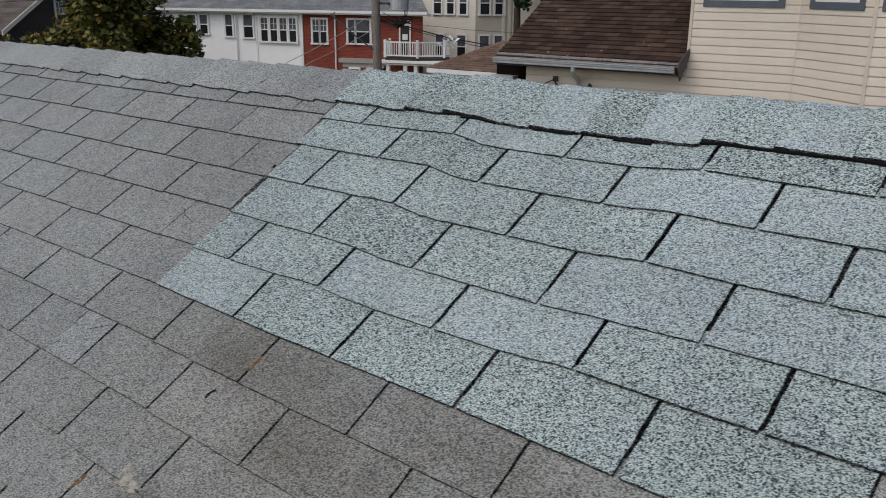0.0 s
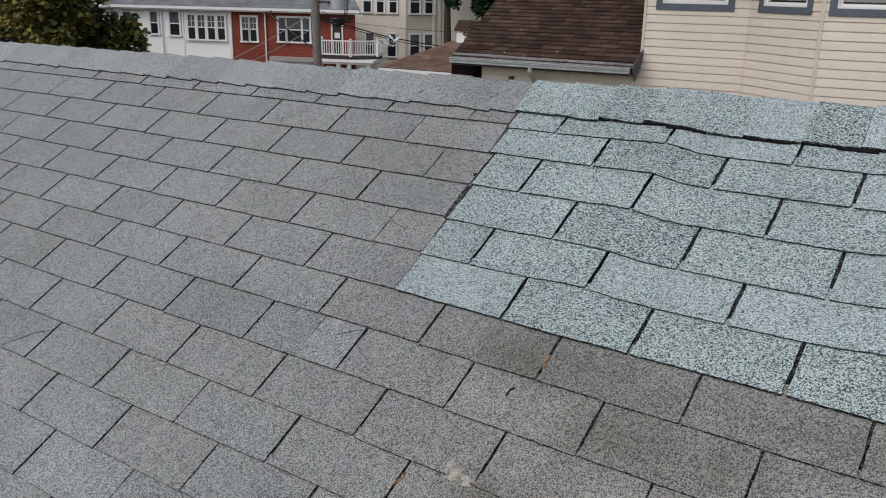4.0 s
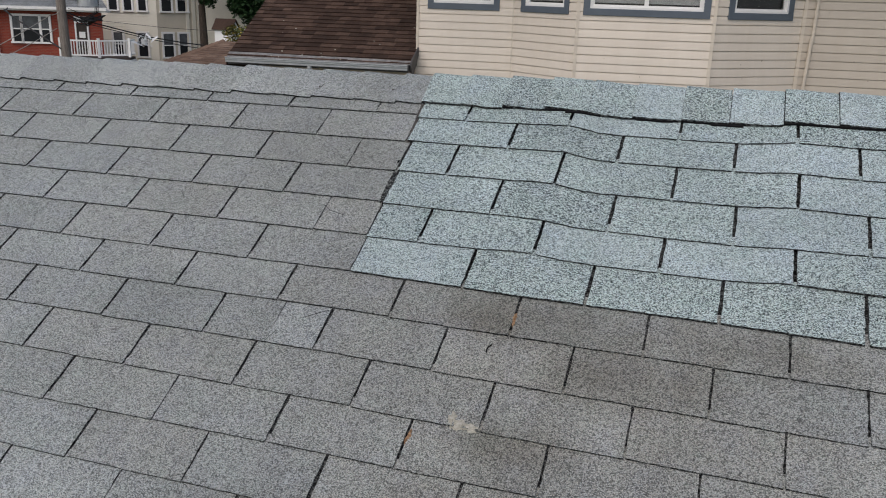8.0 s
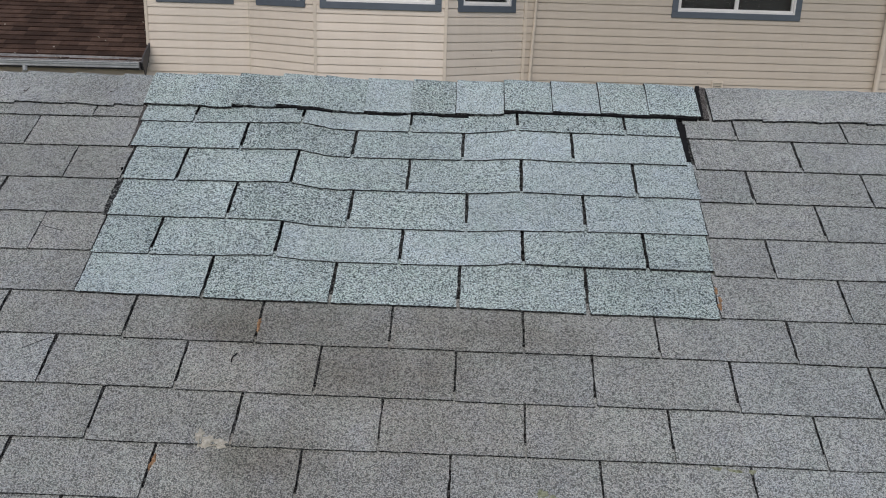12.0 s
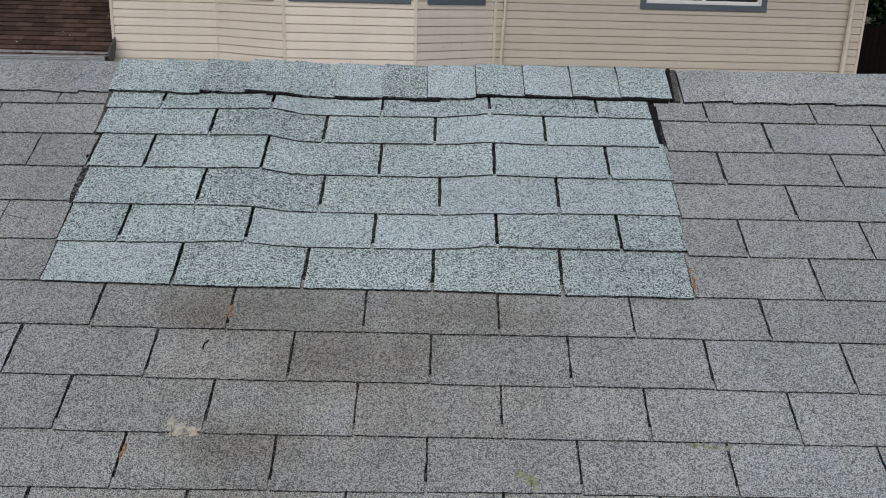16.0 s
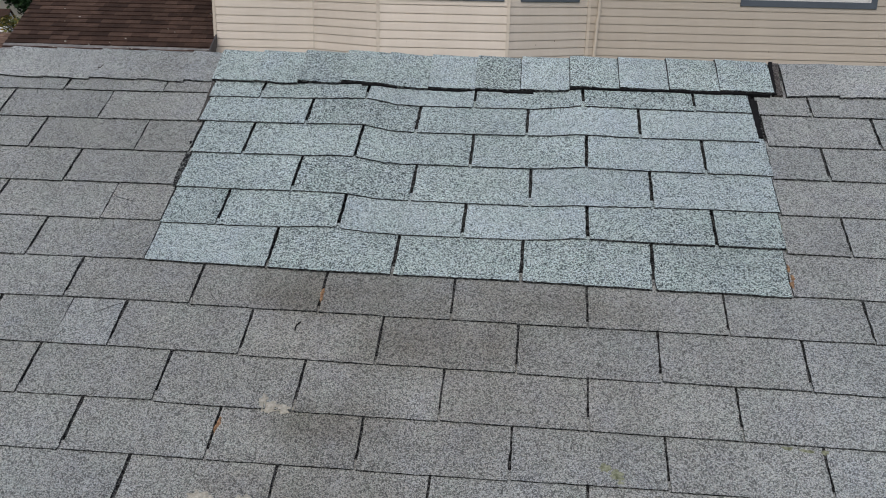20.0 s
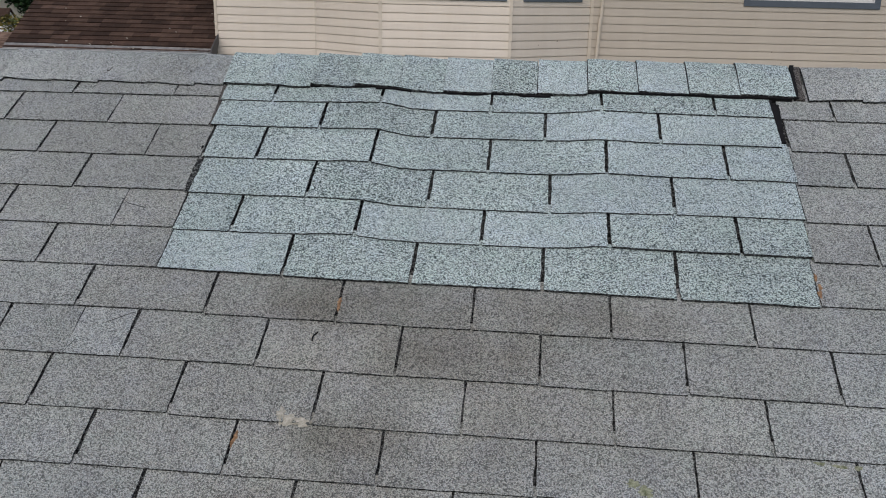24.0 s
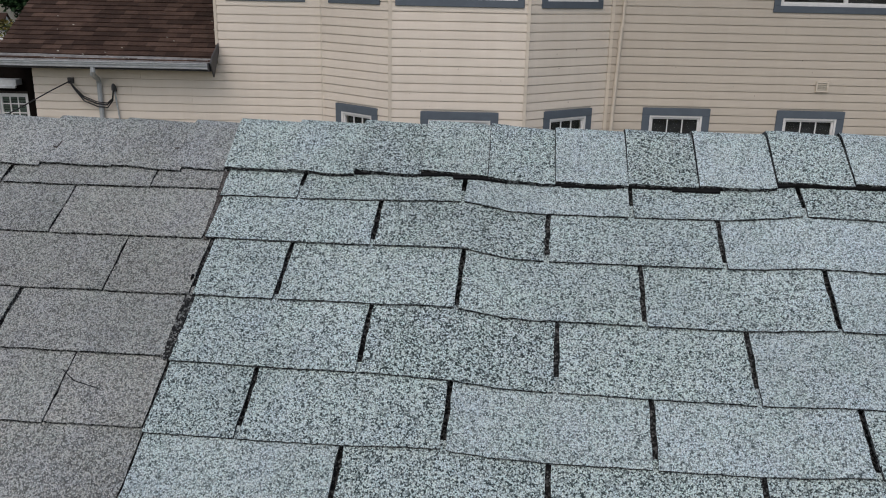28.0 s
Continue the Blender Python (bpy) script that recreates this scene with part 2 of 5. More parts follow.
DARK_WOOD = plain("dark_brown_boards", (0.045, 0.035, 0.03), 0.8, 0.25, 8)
# near-black stand-in for unlit rooms; their shade is put into this colour
ROOM = plain("painted_room_shade", (0.03, 0.032, 0.035), 0.9, 0.2, 2, bump=0)
BLIND = plain("pale_window_blind", (0.26, 0.27, 0.27), 0.7, 0.1, 8)
GREEN_BLIND = plain("green_blind_slats", (0.1, 0.14, 0.11), 0.6, 0.1, 8)
FLASHING = plain("weathered_drip_edge", (0.26, 0.255, 0.25), 0.55, 0.5, 5, 0.3)
WIRE = plain("black_cable", (0.02, 0.02, 0.022), 0.6, 0.2, 20, bump=0)
BAG = plain("white_plastic_bag", (0.8, 0.82, 0.84), 0.35, 0.1, 20)
CONCRETE = plain("grey_render", (0.34, 0.33, 0.31), 0.9, 0.15, 3)
# dark brown boards taken near black: shade of fence and porch is in the colour
SHADE_BOARDS = plain("shade_dark_boards", (0.009, 0.007, 0.006), 0.95, 0.3, 6, spec=0.05)


def make_bark(name, a, b):
    n = Nodes(name, 0.9, spec=0.2)
    v = n.pos((9, 9, 1.6))
    f = n.noise(3.0, 6, 0.7, v)
    n.bump(f, 0.8, 0.02)
    return n.done(n.ramp(f, (0.3, a), (0.7, b)))


BARK = make_bark("grey_brown_bark", (0.025, 0.02, 0.016), (0.1, 0.08, 0.065))
POLE_WOOD = make_bark("weathered_pole_wood", (0.13, 0.11, 0.095), (0.3, 0.27, 0.24))


def make_leaf(name, a, b, c, spec=0.3):
    n = Nodes(name, 0.55, spec=spec)
    n.b.inputs["Transmission Weight"].default_value = 0.0
    f = n.ramp(n.island(), (0.0, a), (0.55, b), (1.0, c))
    return n.done(n.mix(1.0, f, n.ramp(n.noise(1.3, 3), (0.35, 0.6), (0.7, 1.2)), "MULTIPLY"))


LEAF = make_leaf("maple_leaves", (0.045, 0.066, 0.015), (0.125, 0.135, 0.03), (0.33, 0.24, 0.06))
PINE = make_leaf("dark_needles", (0.012, 0.03, 0.012), (0.02, 0.05, 0.018), (0.04, 0.075, 0.03), 0.12)
# darker copy of the needle colours; the garden's shade is put into it
SHADE_LEAF = make_leaf("shade_darkened_leaves", (0.006, 0.014, 0.006), (0.01, 0.025, 0.009), (0.02, 0.04, 0.015), 0.05)


def make_glass(name):
    n = Nodes(name, 0.05, spec=0.5)
    n.b.inputs["Transmission Weight"].default_value = 1.0
    n.b.inputs["IOR"].default_value = 1.45
    return n.done((0.9, 0.93, 0.94))


GLASS = make_glass("window_glass")
DARK_GLASS = plain("dark_window_pane", (0.02, 0.023, 0.027), 0.08, 0.2, 2, bump=0, spec=0.5)
CURTAIN_GLASS = plain("curtained_window_pane", (0.12, 0.13, 0.14), 0.12, 0.35, 3, bump=0, spec=0.5)


def make_brick():
    n = Nodes("red_brick_far", 0.85, spec=0.2)
    t = n.t.nodes.new("ShaderNodeTexBrick")
    s = n.t.nodes.new("ShaderNodeSeparateXYZ")
    n.put(s.inputs[0], n.add("ShaderNodeTexCoord", 3))
    n.put(t.inputs["Vector"], n.add("ShaderNodeCombineXYZ", X=s.outputs[0], Y=s.outputs[2], Z=0.0))
    for k, v in (("Scale", 1.0), ("Brick Width", 0.22), ("Row Height", 0.075), ("Mortar Size", 0.008)):
        t.inputs[k].default_value = v
    t.inputs["Color1"].default_value = (0.25, 0.046, 0.026, 1)
    t.inputs["Color2"].default_value = (0.2, 0.036, 0.024, 1)
    t.inputs["Mortar"].default_value = (0.2, 0.1, 0.08, 1)
    return n.done(n.mix(1.0, t.outputs[0], n.ramp(n.noise(0.9, 4), (0.3, 0.8), (0.7, 1.1)), "MULTIPLY"))


BRICK = make_brick()


def roof_tiles(name, a, b, c):
    n = Nodes(name, 0.92, spec=0.15)
    f = n.ramp(n.island(), (0.0, a), (0.5, b), (1.0, c))
    g = n.noise(160, 3, 0.7)
    c2 = n.mix(1.0, f, n.ramp(g, (0.3, 0.6), (0.7, 1.35)), "MULTIPLY")
    c2 = n.mix(1.0, c2, n.ramp(n.noise(1.1, 5), (0.3, 0.68), (0.7, 1.18)), "MULTIPLY")
    c2 = n.mix(1.0, c2, n.ramp(n.noise(9, 4, 0.7, n.pos((1, 0.5, 0.5))), (0.35, 0.8), (0.7, 1.1)), "MULTIPLY")
    n.bump(g, 0.5, 0.004)
    return n.done(c2)


BROWN_TILES = roof_tiles("brown_shingles", (0.042, 0.027, 0.021), (0.07, 0.044, 0.034), (0.112, 0.073, 0.057))
RED_TILES = roof_tiles("red_brown_shingles", (0.145, 0.095, 0.072), (0.195, 0.132, 0.1), (0.245, 0.172, 0.133))
GREY_TILES = roof_tiles("grey_shingles_far", (0.2, 0.21, 0.22), (0.23, 0.245, 0.255), (0.27, 0.28, 0.285))
TAUPE_TILES = roof_tiles("taupe_shingles_far", (0.11, 0.1, 0.09), (0.13, 0.115, 0.105), (0.15, 0.135, 0.12))


def make_ground():
    n = Nodes("ground_grass_and_earth", 0.95, spec=0.1)
    f = n.noise(0.4, 6, 0.7)
    return n.done(n.ramp(f, (0.35, (0.05, 0.06, 0.025)), (0.5, (0.075, 0.075, 0.04)), (0.65, (0.12, 0.1, 0.08))))


GROUND = make_ground()


def make_lichen(name, a, b):
    n = Nodes(name, 0.95, spec=0.1)
    f = n.noise(140, 4, 0.7)
    n.bump(f, 0.9, 0.004)
    return n.done(n.ramp(f, (0.35, a), (0.65, b)))


LICHEN = make_lichen("pale_lichen", (0.3, 0.29, 0.24), (0.5, 0.48, 0.42))
MOSS = make_lichen("dull_moss", (0.11, 0.125, 0.07), (0.36, 0.38, 0.28))
RUST = make_lichen("orange_leaf_scrap", (0.2, 0.11, 0.06), (0.5, 0.33, 0.2))


# ---- mesh helpers ----
def box(bm, x0, x1, y0, y1, z0, z1, m=None):
    vs = [bm.verts.new(Vector(p) if m is None else m @ Vector(p)) for p in
          ((x0, y0, z0), (x1, y0, z0), (x1, y1, z0), (x0, y1, z0), (x0, y0, z1), (x1, y0, z1), (x1, y1, z1), (x0, y1, z1))]
    for f in ((3, 2, 1, 0), (4, 5, 6, 7), (0, 1, 5, 4), (1, 2, 6, 5), (2, 3, 7, 6), (3, 0, 4, 7)):
        bm.faces.new([vs[i] for i in f])
    return vs


def prism(bm, outline, y0, y1, m=None):
    """An outline in x and z, drawn out along y."""
    rings = [[bm.verts.new(Vector((x, y, z)) if m is None else m @ Vector((x, y, z))) for x, z in outline] for y in (y0, y1)]
    k = len(outline)
    for i in range(k):
        j = (i + 1) % k
        bm.faces.new((rings[0][i], rings[0][j], rings[1][j], rings[1][i]))
    bm.faces.new(rings[0][::-1])
    bm.faces.new(rings[1])


def tube(bm, points, radius, sides=8, taper=None):
    """A round bar along points; taper: its radius at the far end."""
    pts = [Vector(p) for p in points]
    rings = []
    for i, p in enumerate(pts):
        d = (pts[min(i + 1, len(pts) - 1)] - pts[max(i - 1, 0)]).normalized()
        a = d.orthogonal().normalized() if abs(d.z) > 0.99 else Vector((0, 0, 1)).cross(d).normalized()
        b = d.cross(a)
        r = radius if taper is None else radius + (taper - radius) * i / (len(pts) - 1)
        rings.append([bm.verts.new(p + r * (math.cos(2 * math.pi * k / sides) * a + math.sin(2 * math.pi * k / sides) * b)) for k in range(sides)])
    for r0, r1 in zip(rings, rings[1:]):
        for k in range(sides):
            bm.faces.new((r0[k], r0[(k + 1) % sides], r1[(k + 1) % sides], r1[k]))
    bm.faces.new(rings[0][::-1])
    bm.faces.new(rings[-1])


def mesh_of(name, bm, *materials):
    bmesh.ops.recalc_face_normals(bm, faces=bm.faces)
    me = bpy.data.meshes.new(name)
    bm.to_mesh(me)
    bm.free()
    for m in materials:
        me.materials.append(m)
    return me


def part(name, bm, material, parent, label=""):
    ob = new(name, mesh_of(name, bm, material))
    ob.parent = parent
    return tagged(ob, label)


def thing(name, m, label, category, group="", kind=""):
    ob = new(name)
    ob.matrix_world = m
    return tagged(ob, label, category, group, kind)


def boxes(*rows):
    bm = bmesh.new()
    for r in rows:
        box(bm, *r)
    return bm


# ---- ground ----
bm = bmesh.new()
bmesh.ops.create_grid(bm, x_segments=40, y_segments=40, size=900)
ground = tagged(new("ground", mesh_of("ground", bm, GROUND)), "grass and bare earth between the houses", "ground", kind="structure")

# ---- the near roof ----
ROOF = Matrix.Translation((0, 0, UP)) @ Matrix.Rotation(PITCH, 4, "X")
U0, U1, V0 = -6.6, 4.7, -2.3          # ends of the roof and its eave
TAB, COURSE = 0.305, 0.1325
PATCH_L = (0.0, -0.003, -0.006, -0.012, -0.03, -0.036)
PATCH_S = ((0.005, 0.002), (0.007, 0.003), (0.012, 0.013), (-0.002, 0.004), (-0.014, -0.004), (-0.019, -0.002))   # how far the slots stray at both ends
PATCH_V = (-0.009, -0.012, -0.031, -0.022, -0.023, -0.036)      # how low each course of the repair lies
# how each course of the repair wanders up the slope, at the stations of WANDER_U
WANDER_U = (0.0, 0.3, 0.44, 0.53, 0.9, 1.07, 1.22, 1.53)
WANDER = ((0.0, -0.002, -0.004, -0.002, 0.001, 0.0, -0.001, 0.0), (-0.004, -0.004, -0.001, -0.004, -0.001, 0.003, 0.003, 0.005),
          (0.015, 0.0128, 0.005, 0.003, 0.0038, 0.003, 0.012, 0.016), (0.008, 0.0085, 0.006, -0.001, 0.002, 0.005, 0.0065, 0.009),
          (0.0128, 0.0115, 0.0085, -0.0005, 0.0042, 0.006, 0.0067, 0.011), (0.0085, 0.009, 0.0092, -0.001, 0.003, 0.012, 0.0128, 0.0125))
PATCH_R = (1.523, 1.531, 1.536, 1.538, 1.522, 1.518)


def ridge_v(u):
    return 0.862 + (0.021 if u > 0 else 0.018) * u


def course_tilt(k, u):
    """How fast a course climbs along the roof: all run down to the left with the ridge, and rise a little to the right."""
    return 0.018 if u < -0.01 else 0.012 if k >= 0 else (0.009, 0.0085, 0.0105)[-1 - k] if k > -4 else 0.017


def course_v(k, u=0.0):
    """Height of a course up the slope."""
    base = (0.005 if k > -4 else 0.01 + (0.002 if k == -4 else 0.005)) + COURSE * k
    if k < 0:
        return base + ((0.018 if k > -4 else 0.024) * u if u < 0 else course_tilt(k, u) * u - (0.0025 if k > -3 else 0.0) * min(1.0, u / 0.15))
    return base + (0.018 * u - 0.0065 if u < 0 else 0.0) + (0.003 - 0.0026 * k + 0.012 * (u - 1.7) if u > 1.5 else 0.0)


DRIFT = {1: (0.006, 0.004), 0: (0.0, 0.006), -1: (0.0, 0.01), -2: (0.0, 0.012), -3: (0.0, 0.012), -4: (0.01, 0.012), -5: (0.012, 0.01), -6: (0.014, 0.006), -7: (0.018, 0.006), -8: (0.018, 0.006)}


def spread(u, k):
    """Tabs of the upper courses are laid a little wider to both sides of the repair, and the lowest ones drift."""
    late = {-2: 0.004, -3: 0.006}.get(k, 0.007 if k < -3 else 0.0)
    if u >= 0:
        return u + (0.005 + 0.018 * (u - 1.68) if k > 0 and u > 1.5 else late * max(0.0, 1 - u / 1.4))
    shift, bow = DRIFT.get(k, (0.012, 0.004) if k > 1 else (0.006, 0.006))
    return u * (1 + 0.035 * min(max((k + 2) / 4, 0.0), 1.0)) + (shift if u < -0.1 else 0.0) - bow * min(u * u, 8.0) + late * max(0.0, 1 + u / 1.6) + (0.0 if k < 0 else 0.012 if k == 0 else min(0.01, -0.006 - 0.015 * u if k == 1 else -0.012 - 0.02 * u))


bm = bmesh.new()
box(bm, U0, U1, V0, 0.78, -0.1, 0.0)
near_roof = new("roof_near", mesh_of("roof_near", bm, GRIT))
near_roof.matrix_world = ROOF
tagged(near_roof, "grey three-tab asphalt shingle roof with a paler repaired patch", "roof", kind="structure")

# back slope and gable walls under it
bm = bmesh.new()
c60, s60 = math.cos(2 * PITCH), math.sin(2 * PITCH)
vs = []
for u in (U0, U1):
    r = ridge_v(u) - 0.006
    vs += [bm.verts.new(Vector((u, r, -0.004))), bm.verts.new(Vector((u, r + 3.3 * c60, -0.004 - 3.3 * s60))),
           bm.verts.new(Vector((u, r + 3.25 * c60, -0.1 - 3.3 * s60))), bm.verts.new(Vector((u, r - 0.06, -0.1))),
           bm.verts.new(Vector((u, 0.77, -0.09))), bm.verts.new(Vector((u, 0.77, -0.004)))]
for i in range(6):
    bm.faces.new((vs[i], vs[(i + 1) % 6], vs[6 + (i + 1) % 6], vs[6 + i]))
bm.faces.new(vs[:6])
bm.faces.new(vs[6:])
back = new("roof_back_slope", mesh_of("roof_back_slope", bm, CAP_OLD))
back.matrix_world = ROOF
tagged(back, "far slope of the grey shingle roof", "roof", kind="structure")
bm = bmesh.new()
y_e, y_r = V0 * math.cos(PITCH) + 0.3, 0.76
z_e, z_r = UP + V0 * math.sin(PITCH) - 0.02, UP + 0.3
prism(bm, [(y_e, 0.0), (2 * y_r - y_e, 0.0), (2 * y_r - y_e, z_e), (y_r, z_r), (y_e, z_e)], U0 + 0.3, U1 - 0.3,
      Matrix(((0, 1, 0, 0), (1, 0, 0, 0), (0, 0, 1, 0), (0, 0, 0, 1))))
tagged(new("wall_near_house", mesh_of("wall_near_house", bm, CONCRETE)), "rendered walls under the near roof", "wall", kind="structure")


WAVE = ((-0.1, 0.003), (0.0, 0.004), (0.15, 0.005), (0.3, 0.008), (0.4, 0.013), (0.45, 0.014), (0.49, 0.0085), (0.53, 0.003), (0.58, 0.0), (0.9, 0.0),
        (0.96, 0.002), (1.0, 0.006), (1.05, 0.011), (1.1, 0.009), (1.2, 0.006), (1.53, 0.005), (1.7, 0.002))


def buckle(u, v):
    """How far the sheets of the patch have lifted off the slope: two humps that run up through all courses."""
    ease = lambda x: (lambda q: q * q * (3 - 2 * q))(min(max(x, 0.0), 1.0))
    for (p, g), (q, h) in zip(WAVE, WAVE[1:]):
        if p <= u <= q:
            return (1 - 0.35 * ease((v - 0.66) / 0.12)) * ease((v + 0.02) / 0.16) * (g + (h - g) * ease((u - p) / (q - p)))
    return 0.0


def shingle_mesh(name, width, seed, material, field=None, at=(0, 0), thick=0.005, lift=0.0085, steps=20, lip=0.0005, wander=None):
    """One tab: its own uneven lower edge, thin dark sides, its upper end under the course above. Origin at the lower left."""
    rnd = random.Random(seed)
    verts, faces, mats = [], [], []
    depth = COURSE + 0.02
    cols = [width * i / steps for i in range(steps + 1)]
    bow = [rnd.uniform(-0.0006, 0.0006) for _ in range(5)]
    sag = [bow[min(3, i * 4 // steps)] + rnd.uniform(-0.0006, 0.0006) for i in range(steps + 1)]
    curl = [rnd.uniform(-0.0006, 0.0014) for _ in cols]
    lines = (0.0, 0.06, 0.14, 0.24, 0.34, 0.45, 0.57, 0.7, 0.85, 1.0)
    wear = [[rnd.uniform(-0.0013, 0.0013) for _ in lines] for _ in (0, 1)]
    for w, d in enumerate(lines):
        for i, x in enumerate(cols):
            y = (sag[i] if d == 0 else d * depth) + (float(np.interp(at[0] + x, WANDER_U, wander)) if wander else 0.0)
            h = lift - (lift - 0.0032) * d + (curl[i] if d == 0 else 0)
            if field:
                h += field(at[0] + x, at[1] + y)
            side = wear[0][w] if i == 0 else wear[1][w] if i == steps else 0.0
            verts.append((x + side, y, h))
    n, L = steps + 1, len(lines)
    base = len(verts)
    for i, x in enumerate(cols):
        p = verts[i]
        verts.append((p[0], p[1] - lip * rnd.uniform(0.5, 1.3), p[2] - thick))
    top = len(verts)
    for side in (0, steps):
        for w in range(1, L):
            p = verts[w * n + side]
            verts.append((p[0], p[1], p[2] - thick))
    for w in range(L - 1):
        for i in range(steps):
            a = w * n + i
            faces.append((a, a + 1, a + n + 1, a + n))
            mats.append(0)
    for i in range(steps):
        faces.append((base + i, base + i + 1, i + 1, i))
        mats.append(1)
    for s, side in enumerate((0, steps)):
        low = [base + side] + [top + s * (L - 1) + w for w in range(L - 1)]
        up = [w * n + side for w in range(L)]
        for w in range(L - 1):
            f = (low[w], up[w], up[w + 1], low[w + 1])
            faces.append(f if side == 0 else f[::-1])
            mats.append(1)
    me = bpy.data.meshes.new(name)
    me.from_pydata(verts, [], faces)
    me.materials.append(material)
    me.materials.append(EDGE)
    me.polygons.foreach_set("material_index", mats)
    return me


def tabs_of_course(k, left, right):
    """The tabs (start, end) of a course between two ends, cut at the half-offset slots; beside the repair they lean a little."""
    off = 0.0 if k % 2 == 0 else TAB / 2
    if right <= 0.0:
        off -= 0.008 + 0.004 * k
    i = math.floor((left - off) / TAB)
    while off + i * TAB < right - 0.004:
        a, b = max(off + i * TAB, left), min(off + (i + 1) * TAB, right)
        b = right if right - b < 0.03 else b
        if b - a > 0.03:
            yield a, b
        i += 1


SLOT = 0.0052
pieces_old, rest = [], []
for k in range(-17, 6):
    v = course_v(k)
    spans = [(U0, U1)]
    if 0 <= k <= 5:
        gap = 0.022 if k == 4 else 0.018 if k == 5 else 0.0015
        spans = [(U0, PATCH_L[k] - (0.001 if k < 2 else 0.004)), (PATCH_R[k] + gap, U1)]
    for a0, b0 in spans:
        for a, b in tabs_of_course(k, a0, b0):
            near = -2.7 < a < 2.6 and k >= -6
            (pieces_old if near else rest).append((k, spread(a, k), b if b == b0 else spread(b, k)))


# ---- the neighbour's house, its own axes: x along its wall, y away from the near roof, z over the patch corner ----
HOUSE = Matrix.Translation((0, 13.9, UP)) @ Matrix.Rotation(radians(6.5), 4, "Z")
HB, HT = -UP, 2.9            # foot and top of its walls
LAP = 0.14


def along(p, q):
    """The pose of a wall from p to q (x, y): x along it, y into the house."""
    d = Vector((q[0] - p[0], q[1] - p[1], 0))
    return Matrix.Translation((p[0], p[1], 0)) @ Matrix.Rotation(math.atan2(d.y, d.x), 4, "Z"), d.length


def spans_without(x0, x1, holes):
    out, x = [], x0
    for a, b in sorted(holes):
        if a > x:
            out.append((x, min(a, x1)))
        x = max(x, b)
    if x < x1:
        out.append((x, x1))
    return out


def clapboard(x0, x1, z, lap, proud=0.011):
    """One lapped board: thick at its lower edge, rounded lip, thin at the top."""
    bm = bmesh.new()
    prof = [(0.016, z), (-proud, z), (-proud - 0.001, z + 0.004), (-proud * 0.8, z + lap * 0.5), (-0.004, z + lap - 0.014), (0.014, z + lap - 0.013), (0.016, z + lap)]
    rings = [[bm.verts.new((x, y, zz)) for y, zz in prof] for x in (x0, x1)]
    for i in range(len(prof)):
        j = (i + 1) % len(prof)
        bm.faces.new((rings[0][i], rings[0][j], rings[1][j], rings[1][i]))
    bm.faces.new(rings[0][::-1])
    bm.faces.new(rings[1])
    return bm


def wall_with_boards(owner, m, length, z0, z1, holes, seen0, seen1, material, lap=LAP, phase=0.478, thick=0.14):
    """A wall with its openings and one board a course between seen0 and seen1; other courses in one mesh."""
    bm = bmesh.new()
    zs = sorted({z0, z1, *(h[2] for h in holes), *(h[3] for h in holes)})
    for a, b in zip(zs, zs[1:]):
        cut = [(h[0], h[1]) for h in holes if h[2] <= a + 1e-6 and h[3] >= b - 1e-6]
        for x0, x1 in spans_without(0, length, cut):
            box(bm, x0, x1, 0.017, thick, a, b)
    wall = part("wall", bm, material, owner)
    wall.matrix_local = m
    others = bmesh.new()
    first = math.ceil((z0 - phase) / lap)
    for k in range(first, int((z1 - phase) / lap)):
        z = phase + k * lap
        cut = [(h[0], h[1]) for h in holes if h[2] < z + lap * 0.7 and h[3] > z + lap * 0.3]
        pieces = []
        for x0, x1 in spans_without(0.0, length, cut):
            if x1 - x0 > 2.4 and k % 3 != 1:
                seam = x0 + (x1 - x0) * ((k * 0.377) % 0.7 + 0.15)
                pieces += [(x0, seam), (seam + 0.0015, x1)]
            else:
                pieces.append((x0, x1))
        for x0, x1 in pieces:
            if x1 - x0 < 0.02:
                continue
            piece = clapboard(x0, x1, z, lap)
            if seen0 < z < seen1:
                part("siding_board", piece, material, wall)
            else:
                tmp = bpy.data.meshes.new("tmp")
                piece.to_mesh(tmp)
                piece.free()
                others.from_mesh(tmp)
                bpy.data.meshes.remove(tmp)
    if others.verts:
        tagged(part("siding_courses", others, material, wall), kind="stuff")
    else:
        others.free()
    return wall


